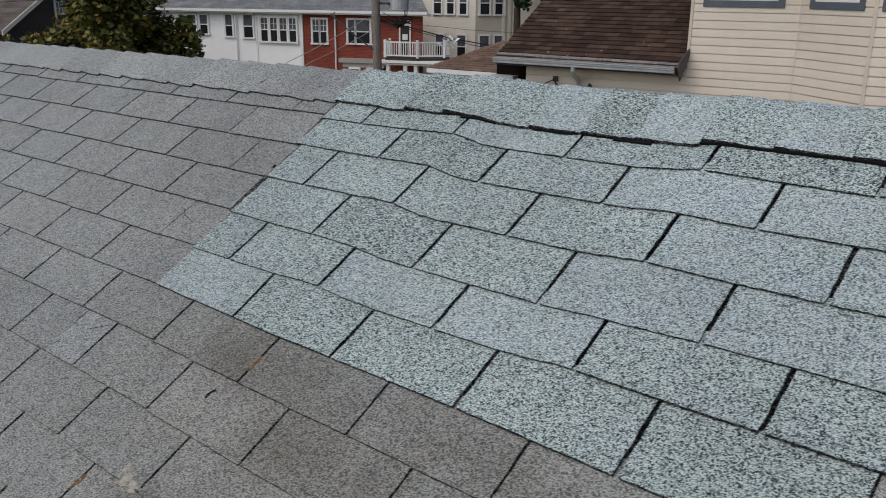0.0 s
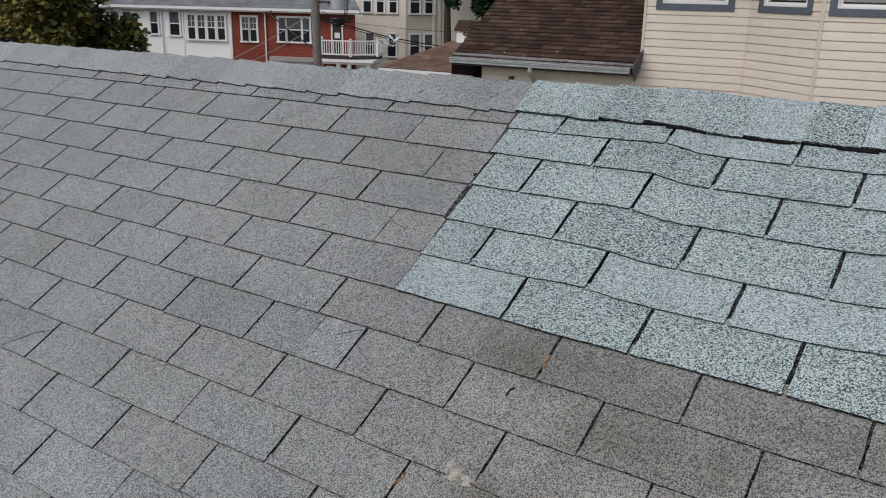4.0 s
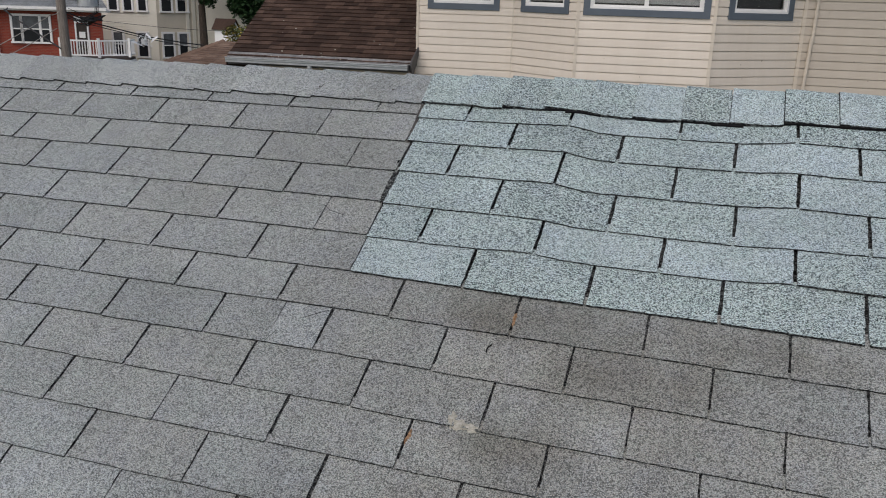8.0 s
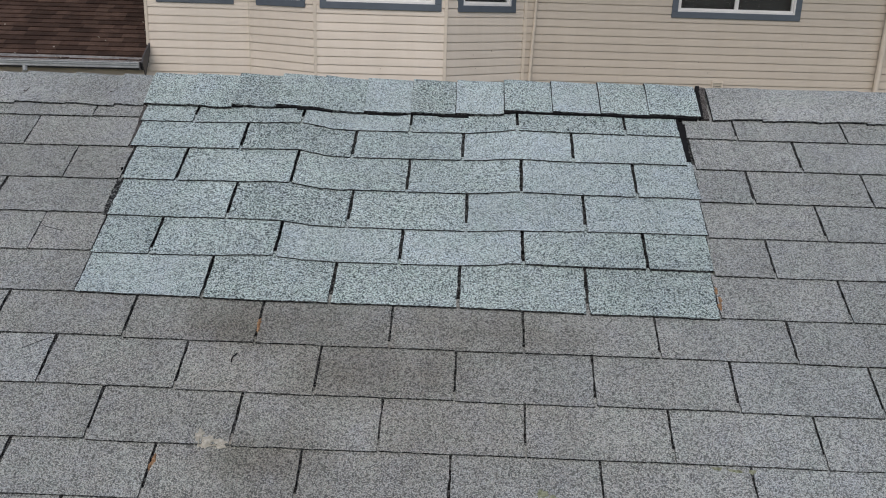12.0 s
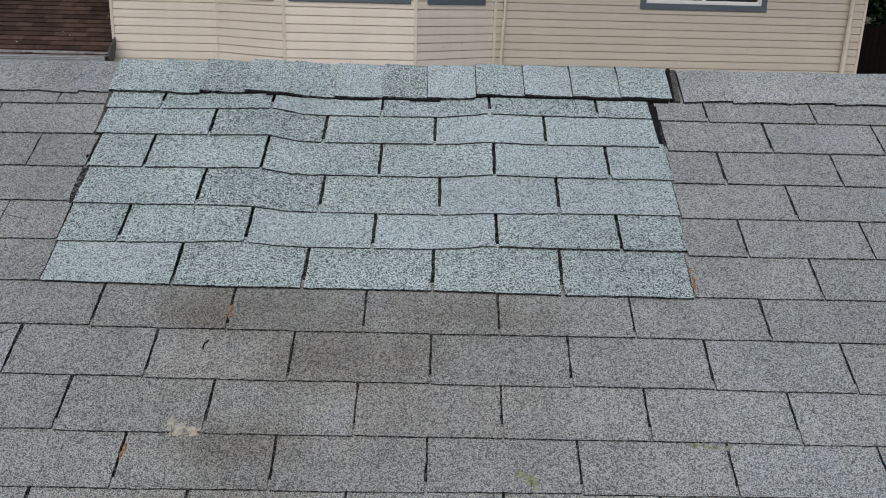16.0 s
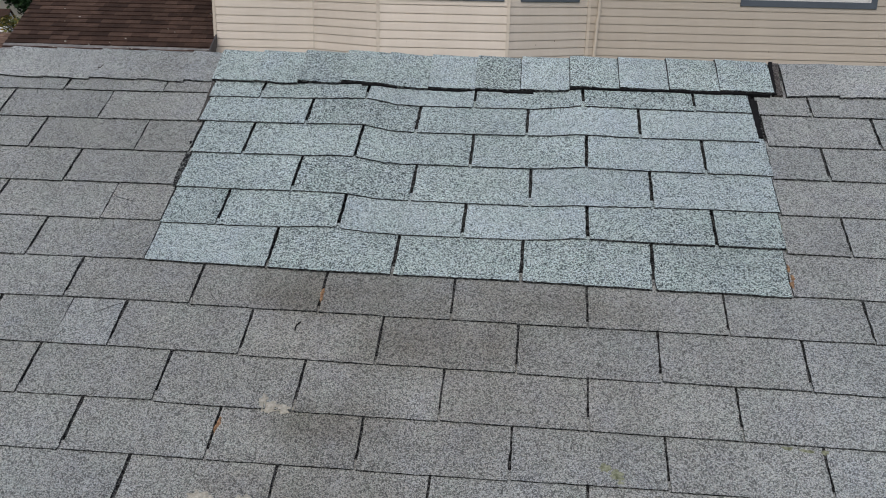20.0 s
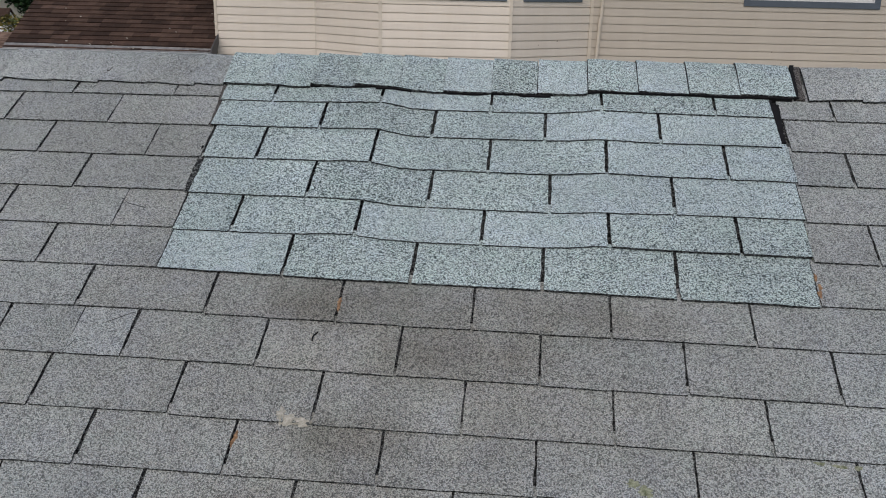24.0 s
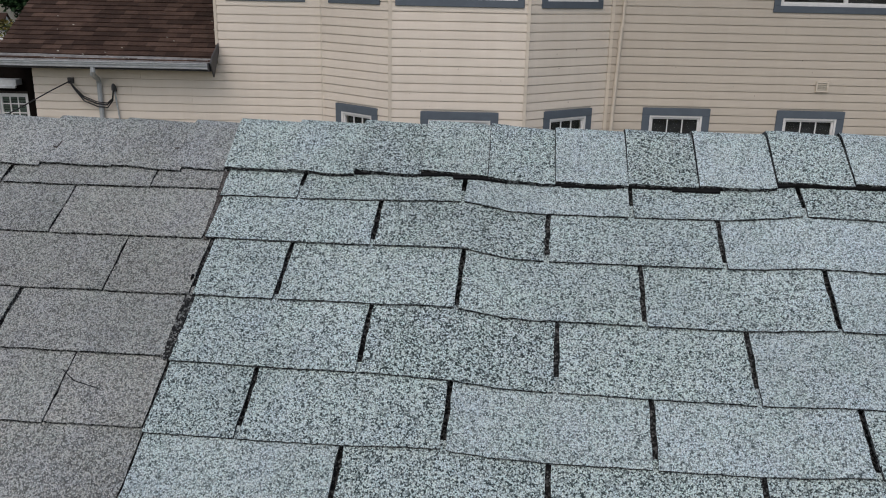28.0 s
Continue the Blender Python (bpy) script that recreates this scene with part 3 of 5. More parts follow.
def window(owner, m, x0, x1, z0, z1, casing, trim=0.095, sashes=1, cross=(0, 0), blind=0.0, depth=0.12, mid=True, frame_m=None):
    """A window in its opening: flat casing, sill, white frame, sashes with bars, glass and a blind before a dark sheet
    painted for the dim room.
    """
    frame_m = frame_m or WHITE
    w = new("window")
    w.parent, w.matrix_local = owner, m
    tagged(w, "window with a painted casing and white sashes")
    bm = boxes((x0, x0 + trim, -0.03, 0.02, z0 + trim, z1 - trim), (x1 - trim, x1, -0.03, 0.02, z0 + trim, z1 - trim),
               (x0, x1, -0.032, 0.02, z1 - trim, z1), (x0, x1, -0.034, 0.02, z0, z0 + trim))
    bmesh.ops.bevel(bm, geom=bm.edges[:], offset=0.003, segments=1, affect="EDGES")
    part("casing", bm, casing, w)
    a, b, c, d = x0 + trim, x1 - trim, z0 + trim, z1 - trim
    f = 0.032
    part("window_frame", boxes((a, a + f, -0.02, 0.09, c, d), (b - f, b, -0.02, 0.09, c, d), (a + f, b - f, -0.02, 0.09, d - f, d),
                               (a + f, b - f, -0.026, 0.09, c, c + f)), frame_m, w)
    a, b, c, d = a + f, b - f, c + f, d - f
    step = (b - a) / sashes
    for i in range(sashes):
        p, q = a + i * step, a + (i + 1) * step
        s = 0.035
        rails = [(p, p + s, 0.015, 0.05, c, d), (q - s, q, 0.015, 0.05, c, d), (p + s, q - s, 0.015, 0.05, c, c + s), (p + s, q - s, 0.015, 0.05, d - s, d)]
        if mid:
            rails.append((p + s, q - s, 0.012, 0.05, (c + d) / 2 - 0.02, (c + d) / 2 + 0.02))
        for j in range(1, cross[0] + 1):
            x = p + s + (q - p - 2 * s) * j / (cross[0] + 1)
            rails.append((x - 0.009, x + 0.009, 0.02, 0.04, (c + d) / 2 if mid else c + s, d - s))
        for j in range(1, cross[1] + 1):
            z = ((c + d) / 2 if mid else c) + (d - ((c + d) / 2 if mid else c)) * j / (cross[1] + 1)
            rails.append((p + s, q - s, 0.02, 0.04, z - 0.009, z + 0.009))
        part("sash", boxes(*rails), frame_m, w)
        pane = part("pane", boxes((p + s, q - s, 0.029, 0.033, c + s, d - s)), GLASS, w)
        pane.visible_shadow = False
    if blind:
        part("blind", boxes((a, b, 0.065, 0.07, d - (d - c) * blind, d)), BLIND, w, "pale lowered blind")
    part("room", boxes((a, b, depth, depth + 0.01, c, d)), ROOM, w, "dark sheet painted for the dim interior")
    return w


neighbour = thing("neighbour_house", HOUSE, "cream vinyl-sided house with a bay and slate blue window casings", "house")
BAY = ((-5.05, 0.0), (-3.25, 0.0), (-2.0, -1.05), (0.2, -1.05), (1.69, 0.0), (8.87, 0.0))
UPPER = (0.42, 1.95)
LOWER = (-2.75, -1.235)
walls = []
WINDOWS = (((0.19, 1.54, "u", 1, 0.0),), ((0.22, 1.42, "u", 1, 0.0), (0.36, 1.36, "l", 1, 0.0)),
           ((0.08, 2.12, "u", 2, 0.0), (0.5, 1.78, "l", 1, 0.0)), ((0.25, 1.6, "u", 1, 0.0), (0.42, 1.52, "l", 1, 0.0)),
           ((2.75, 5.2, "u", 2, 0.0), (0.69, 1.88, "l", 1, 0.0), (3.05, 4.25, "l", 1, 0.0)))
for i, wins in enumerate(WINDOWS):
    m, length = along(BAY[i], BAY[i + 1])
    holes = []
    for a, b, storey, sashes, blind in wins:
        z0, z1 = UPPER if storey == "u" else LOWER
        holes.append((a + 0.03, b - 0.03, z0 + 0.03, z1 - 0.03))
    # the right wall takes the siding colour that carries its shade
    wall_with_boards(neighbour, m, length, HB, HT, holes, -1.75, 0.9, BEIGE_SHADED if i == 4 else BEIGE)
    for a, b, storey, sashes, blind in wins:
        z0, z1 = UPPER if storey == "u" else LOWER
        window(neighbour, m, a, b, z0, z1, BLUE_TRIM, 0.11 if storey == "u" else 0.13, sashes, (2, 1) if storey == "l" else (0, 0), 0.95 if storey == "u" and i < 3 else 0.0)
# corner boards of the bay and of the house
for x, y, w in ((-2.0, -1.05, 0.055), (0.2, -1.05, 0.055), (-5.05, 0.0, 0.05), (8.87, 0.0, 0.05), (-3.25, 0.0, 0.03), (1.73, -0.01, 0.05)):
    bm = boxes((x - w / 2, x + w / 2, y - 0.022, y + 0.03, HB if x != -5.05 else -0.42, HT))
    part("corner_board", bm, BEIGE_TRIM, neighbour)
# rain pipes
for x, y, r, lean in ((1.895, -0.07, 0.028, 0.035), (8.55, -0.09, 0.045, 0.0)):
    bm = bmesh.new()
    tube(bm, [(x + lean, y, HT), (x, y, 0.12)], r, 10)
    tube(bm, [(x - lean * 0.3, y, 0.15), (x - lean * 1.6, y, -1.4), (x - lean * 1.6, y, HB + 0.2)], r * 1.12, 10)
    part("downpipe", bm, BEIGE_TRIM, neighbour, "cream painted rain pipe")
vent = part("wall_vent", boxes((5.35, 5.57, -0.045, -0.005, -0.9, -0.87), (5.35, 5.57, -0.045, -0.005, -0.745, -0.715), (5.35, 5.378, -0.045, -0.005, -0.87, -0.745), (5.542, 5.57, -0.045, -0.005, -0.87, -0.745)),
            BEIGE_TRIM, neighbour, "small cream louvred vent")
part("vent_backing", boxes((5.378, 5.542, -0.008, -0.002, -0.87, -0.745)), DARK_METAL, vent)
for i in range(4):
    part("louvre", boxes((5.378, 5.542, -0.036, -0.012, -0.868 + i * 0.031, -0.846 + i * 0.031)), TAN_FAR, vent)
# small nicks and patches of bare filler in the boards of the bay and the wall
NICK = plain("bare_board_nick", (0.26, 0.21, 0.165), 0.8, 0.3, 40)
rnd = random.Random(64)
for i in range(18):
    j = (2, 4, 4, 3)[i % 4]
    m, length = along(BAY[j], BAY[j + 1])
    x, z = rnd.uniform(0.3, length * (0.9 if j != 4 else 0.55)), rnd.uniform(-1.15, -0.2)
    w, h = rnd.uniform(0.003, 0.008), rnd.uniform(0.004, 0.014)
    bm = bmesh.new()
    rim = [(x + w * math.cos(a) * rnd.uniform(0.6, 1.2), z + h * math.sin(a) * rnd.uniform(0.6, 1.2)) for a in (0, 1, 2, 3, 4, 5.2)]
    prism(bm, rim, -0.0155, 0.0)
    nick = part("nick", bm, NICK, neighbour, "small dark nick in a board")
    nick.matrix_local = m
# side and rear walls, ceiling and roof over the upper storey
part("rear_walls", boxes((8.73, 8.87, 0.14, 9.0, HB, HT), (-5.05, -4.91, 0.14, 9.0, -0.6, HT), (-5.05, 8.87, 9.0, 9.14, HB, HT)), BEIGE, neighbour)
part("floor_slab", boxes((-5.0, 8.8, 0.3, 9.0, -0.5, -0.3), (-5.0, 8.8, 0.3, 9.0, HT - 0.1, HT)), ROOM, neighbour)
bm = bmesh.new()
prism(bm, [(-1.7, HT - 0.05), (9.6, HT - 0.05), (4.2, HT + 3.2)], -5.5, 9.3, Matrix(((0, 1, 0, 0), (1, 0, 0, 0), (0, 0, 1, 0), (0, 0, 0, 1))))
part("roof", bm, BROWN_TILES, neighbour, "brown shingle main roof")

# the low wing with the brown roof
wing = thing("house_wing", HOUSE, "low cream-sided wing with a brown shingle roof and gutter", "house")
m, length = along((-8.3, 0.0), (-5.05, 0.0))
wall_with_boards(wing, m, length, HB, -0.72, [], -1.75, 0.0, BEIGE)
WX0, WX1, WY, WZ, WS = -8.75, -4.98, -0.45, -0.575, 0.56
bm = bmesh.new()
prism(bm, [(WY, WZ - 0.1), (4.2, WZ - 0.1 + (4.2 - WY) * WS), (4.2, WZ - 0.012 + (4.2 - WY) * WS), (WY, WZ - 0.012)], WX0 + 0.02, -5.06,
      Matrix(((0, 1, 0, 0), (1, 0, 0, 0), (0, 0, 1, 0), (0, 0, 0, 1))))
roof_w = part("roof", bm, DARK_WOOD, wing, "brown shingle roof slope")
slope_len = math.hypot(1, WS)


def shingle_rows(bm, x0, x1, rows, expo, width, rnd, place, thick=0.012):
    """Joined rows of small shingles, each an island of its own."""
    for k in range(rows):
        x = x0 - (k % 3) * width / 3
        while x < x1:
            w = width * rnd.uniform(0.6, 1.25)
            a, b = max(x, x0), min(x + w, x1)
            if b - a > 0.01:
                dz = rnd.uniform(-0.002, 0.003)
                p = [place(a, k * expo, thick + dz), place(b - 0.003, k * expo, thick + dz), place(b - 0.003, (k + 1.12) * expo, dz + 0.001), place(a, (k + 1.12) * expo, dz + 0.001),
                     place(a, k * expo, dz), place(b - 0.003, k * expo, dz)]
                v = [bm.verts.new(q) for q in p]
                bm.faces.new(v[:4])
                bm.faces.new((v[4], v[5], v[1], v[0]))
            x += w


def wing_place(x, s, h):
    return (x, WY + s / slope_len - h * WS / slope_len, WZ - 0.01 + s * WS / slope_len + h / slope_len)


bm = bmesh.new()
shingle_rows(bm, WX0, WX1 - 0.05, 36, 0.142, 0.26, random.Random(5), wing_place, 0.024)
tagged(part("roof_shingles", bm, BROWN_TILES, wing), kind="stuff")
# gutter: open trough with a rolled lip, end cap, straps
bm = bmesh.new()
gut = [(-0.02, -0.01), (-0.02, -0.08), (-0.05, -0.1), (-0.1, -0.1), (-0.118, -0.098), (-0.122, -0.082), (-0.116, -0.078), (-0.12, -0.05), (-0.132, -0.046), (-0.134, -0.034), (-0.126, -0.03), (-0.128, -0.016), (-0.142, -0.012), (-0.142, 0.0), (-0.128, 0.002), (-0.118, -0.02), (-0.108, -0.08), (-0.095, -0.092), (-0.055, -0.092), (-0.028, -0.075), (-0.028, -0.01)]
prism(bm, [(WY + 0.02 + y, WZ - 0.02 + z) for y, z in gut], WX0, WX1 - 0.1, Matrix(((0, 1, 0, 0), (1, 0, 0, 0), (0, 0, 1, 0), (0, 0, 0, 1))))
gutter = part("gutter", bm, GREY_METAL, wing, "grey metal gutter")
bm = bmesh.new()
rnd = random.Random(12)
for i in range(24):
    a, b = WX0 + i * 0.154, WX0 + (i + 1) * 0.154
    lo_, hi_ = [wing_place(x, -0.05, 0.004) for x in (a, b)], [wing_place(x, 0.105 + 0.012 * math.sin(x * 2.1) - 0.05 * max(0.0, (x + 6.2) / 1.2) + rnd.uniform(-0.004, 0.004), 0.028) for x in (a, b)]
    bm.faces.new([bm.verts.new(p) for p in (lo_[0], lo_[1], hi_[1], hi_[0])])
bmesh.ops.remove_doubles(bm, verts=bm.verts, dist=0.0005)
bmesh.ops.solidify(bm, geom=bm.faces[:], thickness=0.003)
part("drip_flashing", bm, FLASHING, wing, "weathered grey metal drip edge over the gutter")
part("gutter_end", boxes((WX1 - 0.1, WX1 - 0.085, WY - 0.13, WY + 0.01, WZ - 0.15, WZ - 0.01)), DARK_METAL, wing)
# fascia coloured dark to draw the shadow line below the gutter
part("fascia", boxes((WX0, WX1 - 0.05, WY + 0.005, WY + 0.03, WZ - 0.16, WZ - 0.03)), DARK_METAL, wing, "fascia board, dark for the shadow under the gutter")
part("soffit", boxes((WX0, -5.06, WY + 0.03, 0.0, WZ - 0.16, WZ - 0.14)), BEIGE_TRIM, wing)
bm = bmesh.new()
prism(bm, [(WY - 0.12, WZ - 0.02), (WY - 0.02, WZ + 0.08), (0.0, WZ + 0.29), (0.0, WZ + 0.14), (WY + 0.06, WZ - 0.26)], WX1 - 0.062, WX1 - 0.04, Matrix(((0, 1, 0, 0), (1, 0, 0, 0), (0, 0, 1, 0), (0, 0, 0, 1))))
part("rake_end", bm, DARK_METAL, wing, "dark end of the roof edge")
bm = bmesh.new()
tube(bm, [(-7.03, WY - 0.06, WZ - 0.1), (-7.03, WY - 0.06, WZ - 0.19), (-7.06, WY - 0.02, WZ - 0.24), (-7.12, -0.12, WZ - 0.36), (-7.13, -0.06, WZ - 0.44), (-7.13, -0.06, HB + 0.1)], 0.042, 10)
part("downpipe", bm, GREY_METAL, wing, "grey metal rain pipe")
# side porch with its own window; the recess's shade is put into its dark wall
part("porch_wall", boxes((-8.5, -8.3, 0.15, 0.35, HB, -0.73), (-9.14, -8.5, 0.25, 0.35, HB, -2.62), (-9.14, -8.5, 0.25, 0.35, -1.25, -0.75)), SHADE_BOARDS, wing, "porch wall coloured dark for the shade of its recess")
window(wing, Matrix.Translation((0, 0.25, 0)), -9.14, -8.5, -2.65, -1.22, DARK_WOOD, 0.04, 1, (2, 3), 0.0)
for i in range(26):
    z = -2.5 + i * 0.047
    part("blind_slat", boxes((-9.08, -8.6, 0.31, 0.314, z, z + 0.034)), GREEN_BLIND, wing, "dull green window blind slat")
part("awning", boxes((-9.14, -8.62, 0.02, 0.24, -1.1, -1.0), (-9.14, -8.62, -0.03, 0.02, -1.14, -1.1)), GREY_METAL, wing, "grey metal awning rail")

# wires and fittings on the wing's wall
bm = bmesh.new()
box(bm, -7.67, -7.58, -0.07, -0.016, -1.03, -0.93)
box(bm, -7.65, -7.61, -0.1, -0.07, -1.0, -0.96)
part("wire_bracket", bm, DARK_METAL, wing, "small grey wire bracket")
bm = bmesh.new()
tube(bm, [(-6.8, -0.05, HB + 0.3), (-6.83, -0.05, -1.6), (-6.87, -0.05, -1.2), (-6.87, -0.05, -1.1)], 0.016, 8)
conduit = part("service_conduit", bm, GREY_METAL, wing, "thin grey service conduit")
bm = bmesh.new()
tube(bm, [(-6.87, -0.04, -1.15), (-6.87, -0.05, -1.08), (-6.88, -0.08, -1.04), (-6.88, -0.1, -1.07), (-6.88, -0.11, -1.13)], 0.034, 8, 0.026)
part("weatherhead", bm, DARK_METAL, conduit, "dark hooded end of the conduit")
for drop, r in ((0.0, 0.014), (0.05, 0.011), (-0.03, 0.009)):
    bm = bmesh.new()
    tube(bm, [(-7.63, -0.1, -0.99), (-7.55, -0.1, -1.1 - drop * 0.5), (-7.4, -0.11, -1.27 - drop), (-7.18, -0.11, -1.36 - drop), (-7.0, -0.11, -1.38 - drop), (-6.9, -0.11, -1.28 - drop * 0.5), (-6.87, -0.11, -1.1)], r, 6)
    part("service_wire", bm, WIRE, wing, "black sagging service cable")
bm = bmesh.new()
tube(bm, [(-7.63, -0.1, -0.99), (-7.85, -0.3, -1.12), (-8.3, -0.8, -1.42), (-8.9, -1.5, -1.75), (-9.8, -2.6, -2.3)], 0.011, 6)
part("service_wire", bm, WIRE, wing, "black sagging service cable")
# bits of leaf and lichen on the brown roof
rnd = random.Random(21)
for i in range(16):
    x, s0 = rnd.uniform(WX0 + 0.3, WX1 - 0.2), rnd.uniform(0.05, 1.3) ** 1.4
    p = Vector(wing_place(x, s0, 0.014))
    bm = bmesh.new()
    box(bm, -0.016, 0.016, -0.012, 0.012, 0.0, 0.008)
    ob = new("fallen_leaf", mesh_of("fallen_leaf", bm, LICHEN))
    ob.matrix_world = HOUSE @ Matrix.Translation(p) @ Matrix.Rotation(rnd.uniform(0, 3), 4, "Z") @ Matrix.Rotation(0.5, 4, "X")
    tagged(ob, "small pale leaf scrap on a brown shingle roof", "leaf", "leaf scraps on the brown roof")

# the lower red-brown roof behind the wing
shed = thing("porch_roof", HOUSE, "low red-brown shingle hip roof with a pale gutter", "roof")
SX0, SX1, SY, SZ, SS = -11.4, -8.9, 1.0, -1.05, 0.27
sl = math.hypot(1, SS)


def shed_place(x, s, h):
    return (x, SY + s / sl - h * SS / sl, SZ + s * SS / sl + h / sl)


bm = bmesh.new()
hip = lambda s: SX0 + s * 0.42
for k in range(14):
    s0, s1 = k * 0.14, (k + 1.1) * 0.14
    x = SX0 - 0.1 * (k % 3)
    rnd = random.Random(60 + k)
    while x < SX1:
        w = rnd.uniform(0.2, 0.36)
        a, b = max(x, hip(s0)), min(x + w, SX1)
        if b - a > 0.02:
            v = [bm.verts.new(shed_place(*p)) for p in ((a, s0, 0.014), (b - 0.003, s0, 0.014), (b - 0.003, s1, 0.002), (max(a, hip(s1)) if a == hip(s0) else a, s1, 0.002), (a, s0, 0.0), (b - 0.003, s0, 0.0))]
            bm.faces.new(v[:4])
            bm.faces.new((v[4], v[5], v[1], v[0]))
        x += w
tagged(part("roof_shingles", bm, RED_TILES, shed), kind="stuff")
bm = bmesh.new()
v = [bm.verts.new(shed_place(*p)) for p in ((SX0, 0, 0), (SX1, 0, 0), (SX1, 1.96, 0), (hip(1.96), 1.96, 0))]
w = [bm.verts.new(Vector(shed_place(*p)) + Vector((0.05, 0.05, -0.12))) for p in ((SX0, 0, 0), (SX1, 0, 0), (SX1, 1.96, 0), (hip(1.96), 1.96, 0))]
bm.faces.new(v)
bm.faces.new(w[::-1])
for i in range(4):
    bm.faces.new((v[i], v[(i + 1) % 4], w[(i + 1) % 4], w[i]))
part("roof_deck", bm, DARK_WOOD, shed)
for i in range(13):
    s0 = i * 0.15
    p, q = Vector(shed_place(hip(s0), s0, 0.012)), Vector(shed_place(hip(s0 + 0.18), s0 + 0.18, 0.03))
    bm = bmesh.new()
    d = (q - p).normalized()
    side = d.cross(Vector((0, 0, 1))).normalized() * 0.1
    up = Vector((0, 0, 0.02))
    vv = [bm.verts.new(c) for c in (p - side - up, p + up, p + side - up, q + side - up, q + up, q - side - up)]
    bm.faces.new((vv[0], vv[1], vv[4], vv[5]))
    bm.faces.new((vv[1], vv[2], vv[3], vv[4]))
    part("hip_shingle", bm, RED_TILES, shed)
part("gutter", boxes((SX0, SX1, SY - 0.1, SY - 0.01, SZ - 0.1, SZ - 0.01)), WHITE, shed, "pale painted gutter")
part("walls", boxes((SX0 + 0.4, SX1, SY + 0.3, SY + 3, HB, SZ - 0.12)), BEIGE, shed)

# ---- the far street ----
STREET = Matrix.Translation((-44.1, 27.9, UP)) @ Matrix.Rotation(math.atan2(6.0, 14.3), 4, "Z")


def lap_wall(bm, x0, x1, y, z0, z1, lap=0.13, proud=0.025):
    """A stepped clapboard face in one mesh."""
    z = z0
    while z < z1:
        t = min(z + lap, z1)
        v = [bm.verts.new(p) for p in ((x0, y - proud, z), (x1, y - proud, z), (x1, y - 0.004, t), (x0, y - 0.004, t), (x0, y, z), (x1, y, z))]
        bm.faces.new(v[:4])
        bm.faces.new((v[4], v[5], v[1], v[0]))
        z += lap


def far_window(owner, x0, x1, z0, z1, y=0.0, lights=2, casing=None, m=None):
    """A double-hung window seen far off: casing proud of the wall, meeting rail, bars in the upper sash, dark panes."""
    w = new("window")
    w.parent = owner
    if m is not None:
        w.matrix_local = m
    c = 0.11
    part("window_frame", boxes((x0 - c, x0, y - 0.06, y + 0.05, z0, z1), (x1, x1 + c, y - 0.06, y + 0.05, z0, z1), (x0 - c, x1 + c, y - 0.07, y + 0.05, z1, z1 + c),
                               (x0 - c - 0.03, x1 + c + 0.03, y - 0.11, y + 0.05, z0 - 0.09, z0)), casing or WHITE, w)
    mid = (z0 + z1) / 2
    bars = [(x0, x1, y - 0.03, y, mid - 0.03, mid + 0.03)]
    for i in range(1, lights):
        x = x0 + (x1 - x0) * i / lights
        bars.append((x - 0.015, x + 0.015, y - 0.025, y, mid, z1))
    if lights > 1:
        bars.append((x0, x1, y - 0.025, y, (mid + z1) / 2 - 0.012, (mid + z1) / 2 + 0.012))
    part("sash", boxes(*bars), WHITE, w)
    part("pane", boxes((x0, x1, y - 0.012, y - 0.004, z0, mid - 0.03)), DARK_GLASS, w)
    part("pane", boxes((x0, x1, y - 0.016, y - 0.008, mid + 0.03, z1)), CURTAIN_GLASS, w)
    return w


white_house = thing("white_house", STREET, "white clapboard house with double-hung windows and a grey roof", "house")
bm = bmesh.new()
lap_wall(bm, -5.0, 7.9, 0.0, -5.5, -0.7)
core = part("wall", boxes((-5.0, 7.9, 0.0, 9.0, -UP, -0.72)), WHITE_FAR, white_house)
tagged(part("cladding", bm, WHITE_FAR, core), kind="stuff")
for a, b, z0, z1 in ((0.35, 0.85, -1.95, -0.9), (1.15, 1.65, -1.95, -0.9), (2.88, 3.32, -2.05, -0.86), (4.1, 4.68, -2.1, -0.84)):
    far_window(white_house, a, b, z0, z1, -0.035, 1)
for i in range(4):
    a = 5.25 + i * 0.61
    far_window(white_house, a, a + 0.42, -2.28, -0.98, -0.06, 2)
part("bay_panel", boxes((5.0, 7.85, -0.05, -0.001, -2.5, -2.36), (5.0, 5.12, -0.05, -0.001, -2.36, -0.72), (7.72, 7.9, -0.06, -0.001, -5.5, -0.72), (4.85, 4.95, -0.06, -0.001, -5.5, -0.72)), WHITE, white_house)
bm = bmesh.new()
tube(bm, [(3.58, -0.35, -0.62), (3.6, -0.12, -0.85), (3.6, -0.1, -5.5)], 0.045, 8)
part("downpipe", bm, WHITE, white_house)
red_house = thing("red_brick_house", STREET, "red brick house with white windows and a balcony", "house")
bm = bmesh.new()
FLAT = Matrix(((1, 0, 0, 0), (0, 0, 1, 0), (0, 1, 0, 0), (0, 0, 0, 1)))
prism(bm, [(7.9, 0.02), (15.15, 0.02), (11.0, 9.0), (7.9, 9.0)], -UP, -0.72, FLAT)
part("wall", bm, BRICK, red_house)
for a, b, z0, z1, k in ((8.52, 8.9, -2.3, -1.02, 2), (9.0, 9.38, -2.3, -1.02, 2), (10.72, 11.1, -2.25, -1.0, 1), (11.22, 12.02, -2.25, -1.0, 1), (12.14, 12.52, -2.25, -1.0, 1)):
    far_window(red_house, a, b, z0, z1, 0.02, k)
bm = bmesh.new()
tube(bm, [(9.92, -0.3, -0.62), (9.95, -0.1, -0.85), (9.95, -0.08, -5.5)], 0.045, 8)
